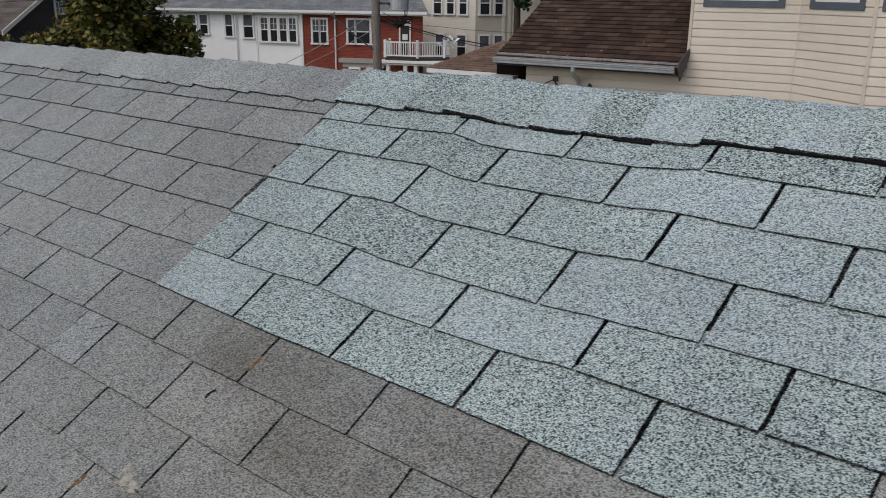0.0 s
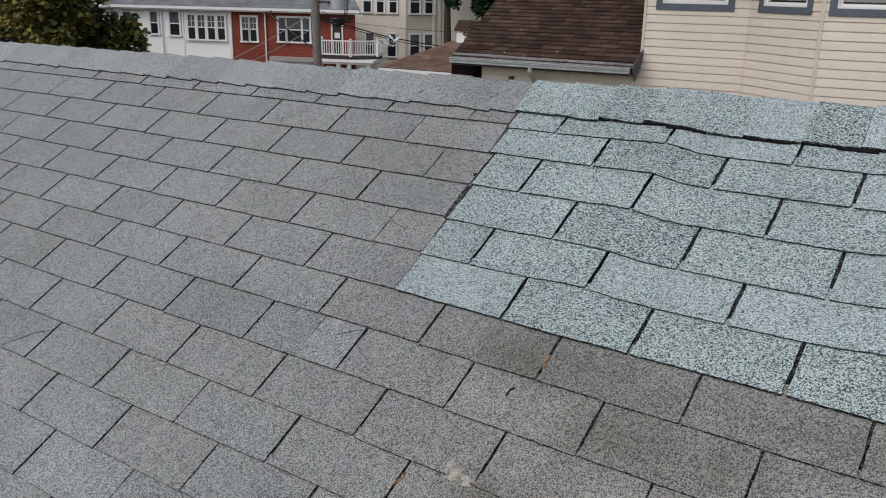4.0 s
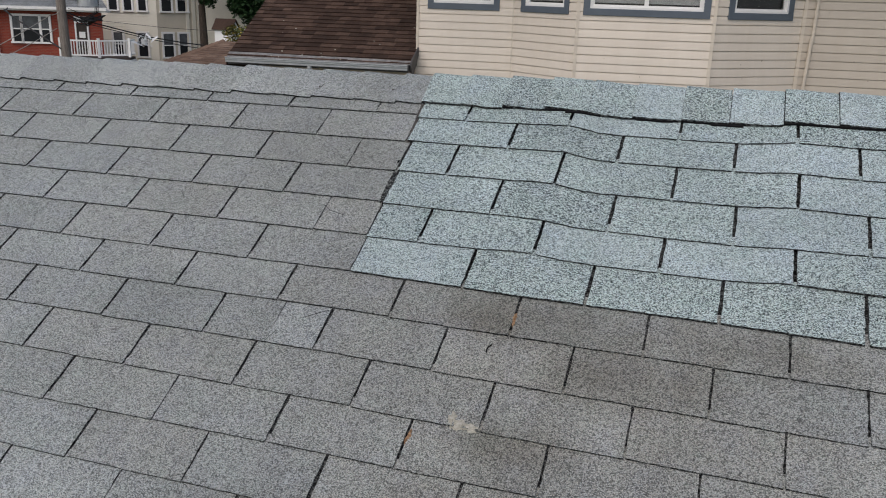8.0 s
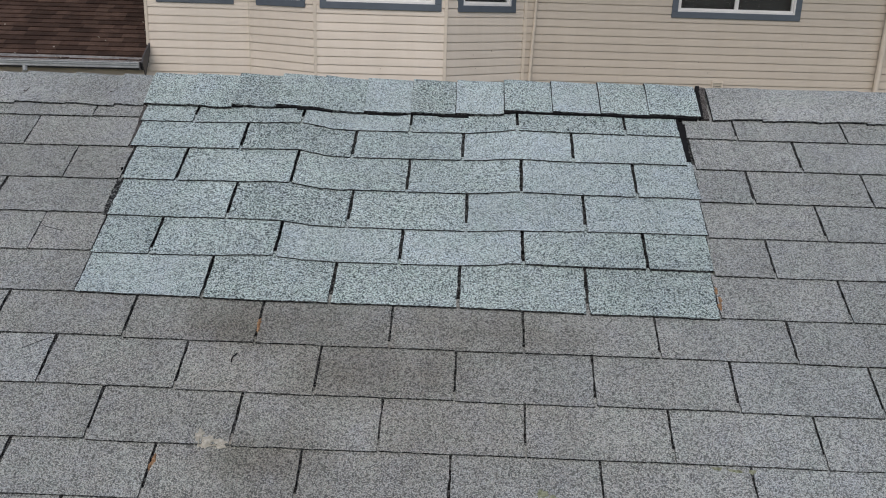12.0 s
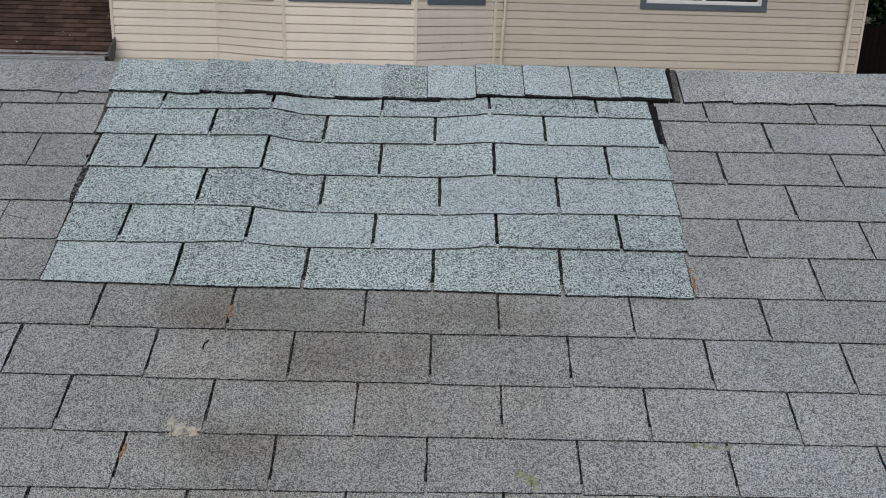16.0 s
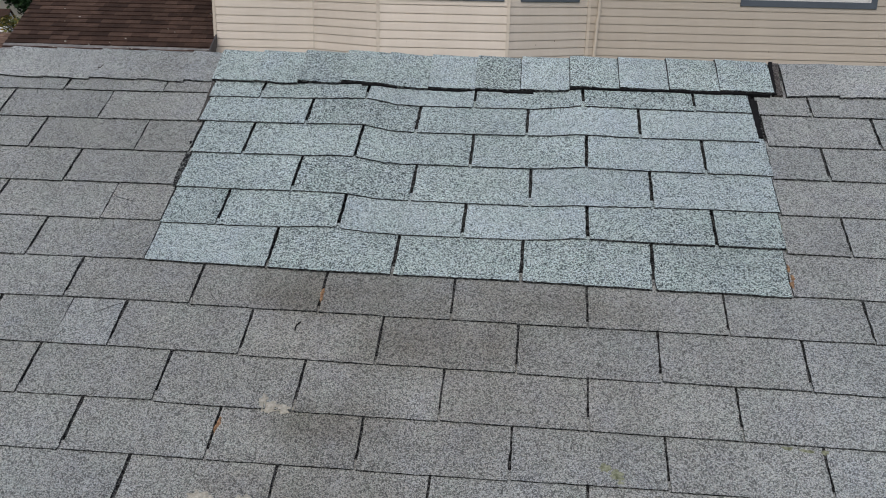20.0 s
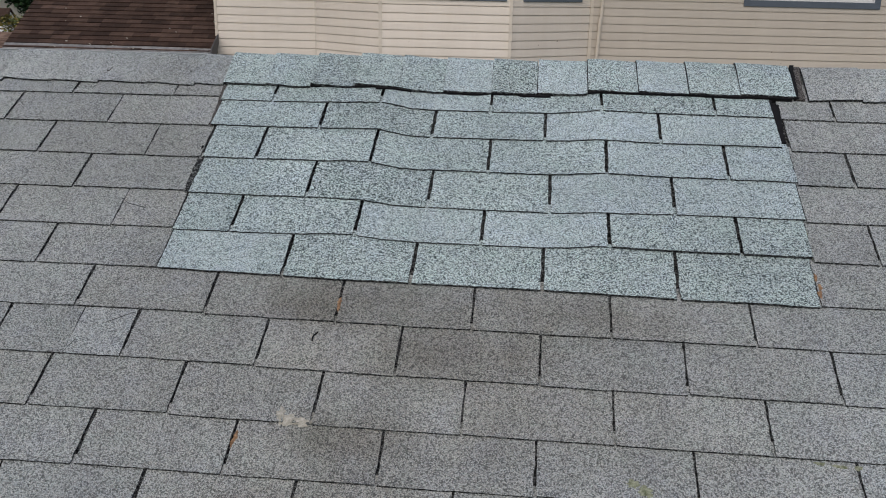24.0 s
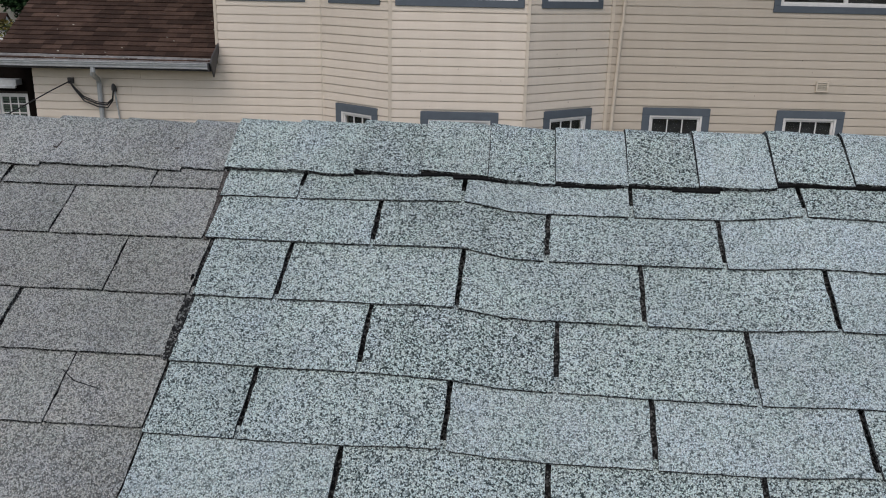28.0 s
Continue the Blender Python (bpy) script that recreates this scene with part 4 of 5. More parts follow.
part("downpipe", bm, WHITE, red_house)
part("door", boxes((13.85, 14.4, -0.03, 0.04, -2.95, -1.3)), DARK_WOOD, red_house, "dark door behind the balcony")
part("door_frame", boxes((13.78, 13.86, -0.06, 0.03, -2.95, -1.25), (14.39, 14.47, -0.06, 0.03, -2.95, -1.25), (13.78, 14.47, -0.06, 0.03, -1.25, -0.95), (13.98, 14.28, -0.05, -0.03, -2.0, -1.7)), WHITE, red_house)
part("string_course", boxes((10.3, 13.1, -0.5, 0.02, -3.3, -3.08), (10.5, 13.0, -0.4, 0.02, -3.55, -3.3)), CONCRETE, red_house, "grey ledge over the lower bay")
far_window(red_house, 11.0, 11.5, -4.8, -3.65, -0.4, 1)
far_window(red_house, 12.1, 12.6, -4.8, -3.65, -0.4, 1)
part("brick_bay", boxes((10.6, 12.9, -0.38, 0.02, -5.5, -3.55)), BRICK, red_house)
# roof and eaves of the pair, one each
for owner, a, b, cut in ((white_house, -5.2, 7.9, 0.0), (red_house, 7.9, 15.6, 0.55)):
    bm = bmesh.new()
    lo = [bm.verts.new(p) for p in ((a, -0.45, -0.62), (b, -0.45, -0.62), (b - cut * 9.8, 9.4, -0.62), (a, 9.4, -0.62))]
    hi = [bm.verts.new(p) for p in ((a, -0.45, -0.5), (b, -0.45, -0.5), (b - cut * 4.95, 4.5, 1.25), (a, 4.5, 1.25), (b - cut * 9.8, 9.4, -0.5), (a, 9.4, -0.5))]
    for f in ((lo[3], lo[2], lo[1], lo[0]), (hi[0], hi[1], hi[2], hi[3]), (hi[3], hi[2], hi[4], hi[5]), (lo[0], lo[1], hi[1], hi[0]), (lo[2], lo[3], hi[5], hi[4]),
              (lo[1], lo[2], hi[4], hi[2], hi[1]), (lo[3], lo[0], hi[0], hi[3], hi[5])):
        bm.faces.new(f)
    roof = part("roof", bm, GREY_TILES, owner, "grey shingle roof")
    bm = bmesh.new()
    rr = random.Random(int(b))
    for k in range(34):
        s0 = k * 0.15
        shingle_rows(bm, a, b - cut * s0 * 0.943, 1, 0.15, 0.9, rr, lambda x, s, h: (x, -0.5 + (s + s0) * 0.943, -0.5 + (s + s0) * 0.333 + h), 0.02)
    tagged(part("roof_shingles", bm, GREY_TILES, roof), kind="stuff")
    part("gutter", boxes((a, b, -0.6, -0.47, -0.64, -0.5)), WHITE, owner)
    part("soffit", boxes((a, b, -0.47, 0.02, -0.72, -0.62)), WHITE, owner)
# balcony over the porch
balcony = [(13.3, -0.2), (13.5, -1.4), (15.35, -1.4), (16.6, -0.6), (16.6, 0.3)]
bm = bmesh.new()
prism(bm, [(x, y) for x, y in balcony] + [(13.3, 0.3)], -3.0, -2.88, Matrix(((1, 0, 0, 0), (0, 0, 1, 0), (0, 1, 0, 0), (0, 0, 0, 1))))
part("balcony_deck", bm, DARK_WOOD, red_house)
for (xa, ya), (xb, yb) in zip(balcony, balcony[1:]):
    m, length = along((xa, ya), (xb, yb))
    for z in (-2.08, -2.78):
        bar = part("rail", boxes((0, length, -0.03, 0.03, z, z + 0.07)), WHITE, red_house)
        bar.matrix_local = m
    n = max(2, int(length / 0.13))
    for i in range(1, n):
        b = part("baluster", boxes((length * i / n - 0.02, length * i / n + 0.02, -0.015, 0.015, -2.78, -2.05)), WHITE, red_house)
        b.matrix_local = m
    post = part("post", boxes((-0.06, 0.06, -0.06, 0.06, -2.86, -1.92)), WHITE, red_house)
    post.matrix_local = m
part("porch_cornice", boxes((13.25, 16.65, -1.5, 0.3, -3.14, -3.0), (13.4, 16.5, -1.35, 0.2, -3.26, -3.14)), WHITE, red_house, "white cornice of the porch")
for x in (13.6, 14.6, 15.2, 16.3):
    part("porch_column", boxes((x - 0.1, x + 0.1, -1.3, -1.1, -5.5, -3.26)), WHITE, red_house)

# the cream building
cream = thing("cream_apartment_house", Matrix.Translation((-37.49, 41.74, UP)), "pale cream clapboard apartment house with double-hung windows", "house")
f1, l1 = along((0, 0), (3.97, 0.73))
f2, l2 = along((3.97, 0.73), (5.6, 3.2))
f3, l3 = along((5.6, 3.2), (11.5, 6.0))
f0, l0 = along((-6.0, 1.2), (0, 0))
for m, length, mat_ in ((f0, l0, CREAM_FAR), (f1, l1, CREAM_FAR), (f2, l2, TAN_FAR), (f3, l3, CREAM_FAR)):
    w = part("wall", boxes((0, length, 0.0, 0.3, -UP, 3.5)), mat_, cream)
    w.matrix_local = m
    if mat_ is CREAM_FAR:
        bm = bmesh.new()
        lap_wall(bm, 0, length, 0.0, -6.0, 3.5, 0.16)
        tagged(part("cladding", bm, mat_, w), kind="stuff")
for z0 in (-0.85, -3.6, 1.9):
    for m, xs in ((f1, ((0.95, 1.5), (1.95, 2.45), (2.9, 3.4)) if z0 > -2 else ((1.1, 1.7), (2.75, 3.35))), (f2, ((0.3, 0.9), (1.3, 1.9))), (f3, ((2.6, 3.1), (4.1, 4.6)))):
        for a, b in xs:
            far_window(cream, a, b, z0, z0 + 1.4, -0.035, 1, m=m)
bm = bmesh.new()
for x in (1.9, 2.3, 2.62):
    box(bm, x - 0.1, x + 0.1, -0.08, 0.0, -6.0, 3.5)
w = part("corner_board", bm, CREAM_FAR, cream)
w.matrix_local = f2
part("body", boxes((-5.8, 10.8, 6.0, 14.0, -UP, 3.5), (0.2, 3.9, 0.95, 6.0, -UP, 3.4)), CREAM_FAR, cream)
part("roof", boxes((-6.5, 11.5, -0.6, 14.5, 3.5, 3.8)), GREY_TILES, cream)

# the gable house far off; the shade on its walls is put into dark boards
GABLE = Matrix(((0.953, -0.30, 0, -40.27), (0.30, 0.953, 0, 15.93), (0, 0, 1, UP), (0, 0, 0, 1)))
gable_house = thing("gable_house", GABLE, "dark gabled house with a taupe shingle roof and pale rake boards", "house")
part("wall", boxes((-9.6, -0.4, 0.4, 7.6, -UP, -1.3)), DARK_WOOD, gable_house, "clapboards in a dark colour for their shade")
bm = bmesh.new()
prism(bm, [(0.4, -1.35), (7.6, -1.35), (4.0, 0.9)], -9.6, -0.4, Matrix(((0, 1, 0, 0), (1, 0, 0, 0), (0, 0, 1, 0), (0, 0, 0, 1))))
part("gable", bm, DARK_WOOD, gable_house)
bm = bmesh.new()
prism(bm, [(-0.1, -1.5), (4.0, 1.04), (8.1, -1.5), (8.1, -1.36), (4.0, 1.18), (-0.1, -1.36)], -10.0, 0.0, Matrix(((0, 1, 0, 0), (1, 0, 0, 0), (0, 0, 1, 0), (0, 0, 0, 1))))
part("roof", bm, TAUPE_TILES, gable_house, "taupe shingle roof")
bm = bmesh.new()
shingle_rows(bm, -10.0, 0.0, 24, 0.19, 0.9, random.Random(8), lambda x, s, h: (x, -0.1 + s * 0.85, -1.36 + s * 0.527 + h), 0.02)
tagged(part("roof_shingles", bm, TAUPE_TILES, gable_house), kind="stuff")
for sgn in (0, 1):
    bm = bmesh.new()
    o = [(-0.12, -1.56), (4.0, 0.98), (4.0, 1.2), (-0.12, -1.34)]
    prism(bm, [(8.0 - y if sgn else y, z) for y, z in o], 0.0, 0.06, Matrix(((0, 1, 0, 0), (1, 0, 0, 0), (0, 0, 1, 0), (0, 0, 0, 1))))
    part("rake_board", bm, BEIGE_TRIM, gable_house, "pale rake board")
gw = Matrix.Translation((-0.4, 0, 0)) @ Matrix.Rotation(radians(90), 4, "Z")
far_window(gable_house, 3.5, 4.15, -1.25, -0.1, 0.0, 3, BEIGE_TRIM, m=gw)
far_window(gable_house, 4.5, 5.1, -1.25, -0.1, 0.0, 3, BEIGE_TRIM, m=gw)

# a small porch gable far off beside the pine
porch = thing("garden_shed", Matrix.Translation((-25.2, 38.3, UP - 1.42)) @ Matrix.Rotation(radians(88), 4, "Z"), "small brown-roofed shed with a white gable", "shed")
part("wall", boxes((-0.3, 0.3, 0.08, 1.2, -5.08, -0.02)), WHITE_FAR, porch)
bm = bmesh.new()
prism(bm, [(-0.3, -0.03), (0.3, -0.03), (0.0, 0.36)], 0.08, 1.2)
part("gable", bm, WHITE_FAR, porch, "white gable end")
for sgn in (-1, 1):
    bm = bmesh.new()
    prism(bm, [(sgn * 0.4, -0.12), (0.0, 0.4), (0.0, 0.47), (sgn * 0.44, -0.1)], 0.0, 1.3)
    part("roof_slope", bm, BROWN_TILES, porch, "brown shingle roof slope")

# pole with its transformer and lines
pole = thing("utility_pole", Matrix.Translation((-19.72, 20.03, UP)), "weathered wooden utility pole with a grey transformer", "utility pole")
bm = bmesh.new()
tube(bm, [(0.06, 0.06, -UP), (0.03, 0.03, -3.0), (0, 0, 0.0), (-0.03, -0.03, 3.2)], 0.17, 14, 0.13)
part("shaft", bm, POLE_WOOD, pole)
bm = bmesh.new()
tube(bm, [(0.62, 0.5, -0.02), (0.62, 0.5, 0.02), (0.62, 0.5, 0.95), (0.62, 0.5, 1.0)], 0.33, 18)
part("transformer", bm, GREY_METAL, pole, "grey transformer drum")
for z in (0.5, 0.15):
    part("bracket", boxes((0.05, 0.5, 0.1, 0.35, z, z + 0.08)), DARK_METAL, pole)
for i, (dx, dz) in enumerate(((0.86, 0.0), (0.92, 0.05), (0.8, 0.02))):
    bm = bmesh.new()
    tube(bm, [(dx, 0.6, 1.0 + dz), (dx + 0.03, 0.62, 0.3), (dx - 0.02, 0.6, -0.2), (0.55 - i * 0.1, 0.5, -0.42 - dz), (0.4, 0.4, -0.5 - dz * 2), (0.0, 0.2, -0.4 + i * 0.05)], 0.014, 6)
    part("lead", bm, WIRE, pole)


def cable(points, r=0.012, label="black overhead cable strung along the street", sag=0.0, material=None):
    """A hanging line between world points (heights over the patch corner)."""
    pts = []
    for p, q in zip(points, points[1:]):
        for i in range(8):
            f = i / 8
            pts.append((p[0] + (q[0] - p[0]) * f, p[1] + (q[1] - p[1]) * f, p[2] + (q[2] - p[2]) * f - sag * 4 * f * (1 - f) + UP))
    pts.append((points[-1][0], points[-1][1], points[-1][2] + UP))
    bm = bmesh.new()
    tube(bm, pts, r, 6)
    tagged(new("overhead_cable", mesh_of("overhead_cable", bm, material or WIRE)), label, "cable", "street cables")


POLE_PALE = plain("pale_cable_sheath", (0.4, 0.37, 0.33), 0.7, 0.2, 10, bump=0)
PALE = "pale weathered service cable"
cable([(-19.6, 20.05, -0.2), (-19.4, 20.85, -0.52), (-18.48, 22.48, -1.0), (-18.1, 24.06, -1.27), (-17.87, 25.47, -1.44), (-17.6, 27.5, -1.6)], 0.022)
cable([(-19.6, 20.05, -0.28), (-19.4, 20.85, -0.6), (-18.48, 22.48, -1.07), (-18.1, 24.06, -1.38), (-17.87, 25.47, -1.58), (-17.6, 27.5, -1.75)], 0.014)
cable([(-19.6, 20.2, -0.1), (-19.68, 21.44, -0.49), (-18.61, 23.67, -0.75), (-18.79, 26.04, -0.91), (-18.9, 30.0, -1.1)], 0.008)
cable([(-19.7, 19.98, -0.14), (-19.68, 19.51, -0.3), (-19.42, 15.95, -1.51), (-19.2, 13.0, -2.5)], 0.011, PALE, 0.05, POLE_PALE)
cable([(-19.85, 19.9, -0.72), (-19.01, 16.42, -1.55), (-18.3, 13.5, -2.25)], 0.010, PALE, 0.04, POLE_PALE)
cable([(-22.94, 21.02, -0.2), (-22.29, 20.25, -0.24), (-19.74, 19.86, -1.33)], 0.024, sag=0.03)
cable([(-19.75, 20.0, 2.2), (-27.0, 14.5, 0.35), (-36.0, 9.5, -0.2), (-44.0, 4.0, -0.6)], 0.012)
rnd = random.Random(77)
bm = bmesh.new()
for i in range(9):
    a = [(rnd.gauss(0, 0.22), rnd.gauss(0, 0.1), rnd.gauss(0, 0.09)) for _ in range(5)]
    tube(bm, a, 0.02, 5)
knot = new("cable_splice", mesh_of("cable_splice", bm, WIRE))
knot.matrix_world = Matrix.Translation((-19.35, 20.75, UP - 0.48))
tagged(knot, "tangled black cable splice by the pole", "cable")
# torn bag caught on the line
bm = bmesh.new()
for i in range(16):
    c = Vector((rnd.gauss(0, 0.18), rnd.gauss(0, 0.12), rnd.uniform(-0.2, 0.06)))
    v = [bm.verts.new(c + Vector((rnd.uniform(-0.2, 0.2), rnd.uniform(-0.14, 0.14), rnd.uniform(-0.16, 0.1)))) for _ in range(4)]
    try:
        bm.faces.new(v)
    except ValueError:
        pass
bag = new("plastic_bag", mesh_of("plastic_bag", bm, BAG))
bag.matrix_world = Matrix.Translation((-18.48, 22.48, UP - 1.03))
tagged(bag, "torn white plastic bag caught on a cable", "bag")


# ---- trees ----
LOBES = ((0, -0.5, 0), (0.26, -0.3, 0.04), (0.56, -0.3, 0.08), (0.38, 0.02, 0.03), (0.5, 0.34, 0.0), (0.18, 0.28, -0.02), (0, 0.66, -0.1),
         (-0.18, 0.28, -0.02), (-0.5, 0.34, 0.0), (-0.38, 0.02, 0.03), (-0.56, -0.3, 0.08), (-0.26, -0.3, 0.04))


def leaf_cloud(bm, blobs, count, size, rnd, droop=0.3):
    """Single leaves scattered through clumps, thinner towards the rim."""
    total = sum(b[3] ** 2 for b in blobs)
    for cx, cy, cz, r in blobs:
        for _ in range(int(count * r * r / total)):
            d = Vector((rnd.gauss(0, 1), rnd.gauss(0, 1), rnd.gauss(0, 1))).normalized()
            p = Vector((cx, cy, cz)) + d * r * (rnd.random() ** 0.35) * rnd.uniform(0.75, 1.12)
            s = size * rnd.uniform(0.6, 1.3)
            q = Euler((rnd.uniform(-1.0, 1.0) + droop, rnd.uniform(-0.9, 0.9), rnd.uniform(0, 6.28))).to_matrix()
            v = [bm.verts.new(p + q @ (Vector(c) * s)) for c in LOBES]
            bm.faces.new(v)


def tree(name, at, trunk_r, limbs, blobs, count, size, leaf, seed, label, foot=-UP):
    rnd = random.Random(seed)
    t = thing(name, Matrix.Translation((at[0], at[1], UP)), label, "tree")
    bm = bmesh.new()
    tops = limbs[0]
    tube(bm, [(0, 0, foot), (0.05, 0.03, (foot + tops[2]) / 2), tops], trunk_r, 10, trunk_r * 0.6)
    for l in limbs[1:]:
        mid = tuple((a + b) / 2 + rnd.uniform(-0.15, 0.15) for a, b in zip(tops, l))
        tube(bm, [tops, mid, l], trunk_r * 0.45, 7, trunk_r * 0.12)
    part("trunk", bm, BARK, t)
    bm = bmesh.new()
    leaf_cloud(bm, blobs, count, size, rnd)
    part("crown", bm, leaf, t, "uneven crown of single leaves")
    return t


rnd = random.Random(14)
blobs = []
for _ in range(48):
    z = rnd.uniform(-2.4, 2.6)
    lo = -0.85 + 0.15 * max(0.0, z) if z > -0.5 else -1.15
    blobs.append((rnd.uniform(-1.2, 1.2), rnd.uniform(lo, 1.2), z, rnd.uniform(0.4, 0.7)))
blobs += [(0.6, 1.4, -0.35, 0.36), (0.62, 1.55, -0.72, 0.34), (0.3, 1.4, -1.1, 0.4), (0.5, 1.1, -0.75, 0.45), (0.4, 1.0, -0.2, 0.4), (-0.6, -1.25, -0.75, 0.3), (-0.7, -1.4, -0.45, 0.18), (-0.85, -1.8, -0.42, 0.1), (0.9, 1.5, -0.45, 0.25), (0.8, 1.4, -0.1, 0.22)]
tree("maple_tree", (-16.2, 8.45), 0.16, [(0, 0, -1.5), (0.7, 0.9, 0.5), (-0.6, -0.8, 0.8), (0.3, -0.7, 1.6), (-0.4, 0.8, 1.8), (0.1, 0.1, 2.4)], blobs, 30000, 0.105, LEAF, 3, "maple with dense green leaves turning yellow")
rnd = random.Random(15)
tree("street_tree", (-30.81, 43.26), 0.33, [(0, 0, -0.4), (-0.5, -0.2, 2.2), (0.8, 0.4, 2.4), (1.2, 0.3, 0.6)],
     [(1.6 + rnd.uniform(-0.9, 1.6), rnd.uniform(-0.6, 0.6), rnd.uniform(-0.35, 1.6), rnd.uniform(0.35, 0.6)) for _ in range(22)] + [(3.2 + rnd.uniform(-0.8, 1.6), rnd.uniform(-0.6, 0.6), rnd.uniform(-1.6, 1.2), rnd.uniform(0.4, 0.6)) for _ in range(16)], 6000, 0.2, PINE, 4, "dark tree with a thick bare trunk")
tree("shrub", (-24.5, 36.5), 0.05, [(0, 0, -3.0), (0.2, 0.1, -1.8), (-0.3, 0.1, -1.9)],
     [(rnd.uniform(-0.5, 1.6), rnd.uniform(-0.4, 0.4), rnd.uniform(-2.4, -1.4), rnd.uniform(0.25, 0.45)) for _ in range(12)], 1500, 0.12, LEAF, 5, "thin shrub with yellowing leaves")
tree("shrub", (-34.0, 33.0), 0.05, [(0, 0, -4.2), (0.3, 0.1, -3.6), (-0.3, 0.1, -3.6)],
     [(rnd.uniform(-1.8, 0.6), rnd.uniform(-0.4, 0.4), rnd.uniform(-4.2, -3.5), rnd.uniform(0.25, 0.4)) for _ in range(9)], 900, 0.13, LEAF, 6, "low green shrub in front of the houses")

# dark garden beyond the corner of the neighbour's house
fence = thing("garden_fence", HOUSE, "dark board fence in the shade of trees", "fence")
for i in range(36):
    x = 8.95 + i * 0.15
    part("fence_board", boxes((x, x + 0.14, 3.5, 3.53, HB, 0.12 + 0.02 * (i % 3))), SHADE_BOARDS, fence)
part("fence_rail", boxes((8.95, 14.4, 3.53, 3.58, -1.0, -0.9), (8.95, 14.4, 3.53, 3.58, -4.0, -3.9)), SHADE_BOARDS, fence)
for sd, (x, y) in enumerate(((11.2, 4.9), (13.2, 5.3))):
    p = HOUSE @ Vector((x, y, 0))
    rnd2 = random.Random(31 + sd)
    tree("garden_tree", (p.x, p.y), 0.14, [(0, 0, -1.5), (0.5, 0.3, 0.5), (-0.5, -0.2, 0.7)],
         [(rnd2.uniform(-1.4, 1.4), rnd2.uniform(-0.6, 0.8), rnd2.uniform(-1.6, 1.8), rnd2.uniform(0.4, 0.7)) for _ in range(24)], 4000, 0.14, SHADE_LEAF, 9 + sd, "dark green tree behind the fence")

# ---- pieces of the near roof, last ----
variants = [shingle_mesh("shingle", TAB - SLOT, 100 + i, OLD) for i in range(8)]
rnd = random.Random(3)
cracked = [p for p in pieces_old if p[0] == -2 and -0.33 < p[1] < -0.27]
for k, a, b in pieces_old:
    if (k, a, b) in cracked:
        for p, q, mat_ in ((a + SLOT / 2, -0.127, OLD), (-0.126, b - SLOT / 2, OLD_PALE)):
            ob = tagged(new("shingle", shingle_mesh("shingle", q - p, 701, mat_)), "bleached half of a cracked tab" if mat_ is OLD_PALE else "")
            ob.parent, ob.location, ob.rotation_euler.z = near_roof, (p, course_v(k, p), 0.0), 0.018
        continue
    full = TAB * 0.99 < b - a < TAB * 1.05
    me = rnd.choice(variants) if full else shingle_mesh("shingle", b - a - (SLOT if b < 1.0 or a > 1.54 else 0.003), 500 + k * 40 + int(a * 7), OLD)
    ob = new("shingle", me)
    ob.parent = near_roof
    slot = 0.0082 if a < -1.0 else 0.0074 if a < -0.3 else 0.0066 if a < 0.35 else SLOT
    ob.location = (a + slot / 2 if full else a, course_v(k, a) + rnd.uniform(-0.0015, 0.0015), 0.0)
    ob.rotation_euler.z = course_tilt(k, a)
    if full:
        ob.scale.x = (b - a - slot) / (TAB - SLOT)
verts, faces, mats = [], [], []
for k, a, b in rest:
    me = variants[(k * 7 + int(a * 3)) % 8]
    o = len(verts)
    sx = (b - a - 0.008) / (TAB - SLOT)
    dv = rnd.uniform(-0.0015, 0.0015)
    verts += [(a + SLOT / 2 + p.co.x * sx, course_v(k, a + p.co.x * sx) + dv + p.co.y, p.co.z) for p in me.vertices]
    faces += [tuple(o + i for i in f.vertices) for f in me.polygons]
    mats += [f.material_index for f in me.polygons]
me = bpy.data.meshes.new("shingle_rest")
me.from_pydata(verts, [], faces)
me.materials.append(OLD_REST)
me.materials.append(EDGE)
me.polygons.foreach_set("material_index", mats)
ob = tagged(new("shingles_beyond", me), kind="stuff")
ob.parent = near_roof

# the repaired patch: paler tabs that lie over the old ones and have buckled; its upper courses lean out to the left
LIGHT_TABS = {(0, 0.0), (1, 0.5), (1, 0.8), (5, 0.4)}
DARK_TABS = {(2, 0.3), (5, 1.1), (4, 0.3)}
for k in range(6):
    s0, s1 = PATCH_S[k]
    lean = lambda x: PATCH_L[k] if x == 0.0 else PATCH_R[k] if x > PATCH_R[k] - 0.005 else x + s0 + (s1 - s0) * x / 1.5 - (0.016 * max(0.0, 1 - x / 0.6) if k else 0.0)
    for a, b in tabs_of_course(k, 0.0, PATCH_R[k]):
        a, b = lean(a), lean(b)
        s = 0.0085 if b < PATCH_R[k] - 0.01 else 0.0
        proud = 0.0118 if k == 0 or k == 1 and a > 1.0 else 0.0092
        spot = (k, round(a, 1))
        skin = FRESH_LIGHT if spot in LIGHT_TABS or (k in (2, 3, 4) and a > 0.8) else FRESH_DARK if spot in DARK_TABS else FRESH
        me = shingle_mesh("patch_shingle", b - a - s, 900 + k * 10 + int(a * 5), skin, buckle, (a, course_v(k) + PATCH_V[k]), proud - 0.005, proud, 24, 0.0, WANDER[k])
        ob = tagged(new("patch_shingle", me), "pale blue-grey granulated tab of the repair")
        ob.parent = near_roof
        rise = (0.002, 0.008, 0.008, 0.005, 0.005, 0.008)[k]
        ob.location = (a, course_v(k) + PATCH_V[k] + (0.003 if k in (3, 4) else 0.0) + rise * a, 0.0)
        ob.rotation_euler.z = rise


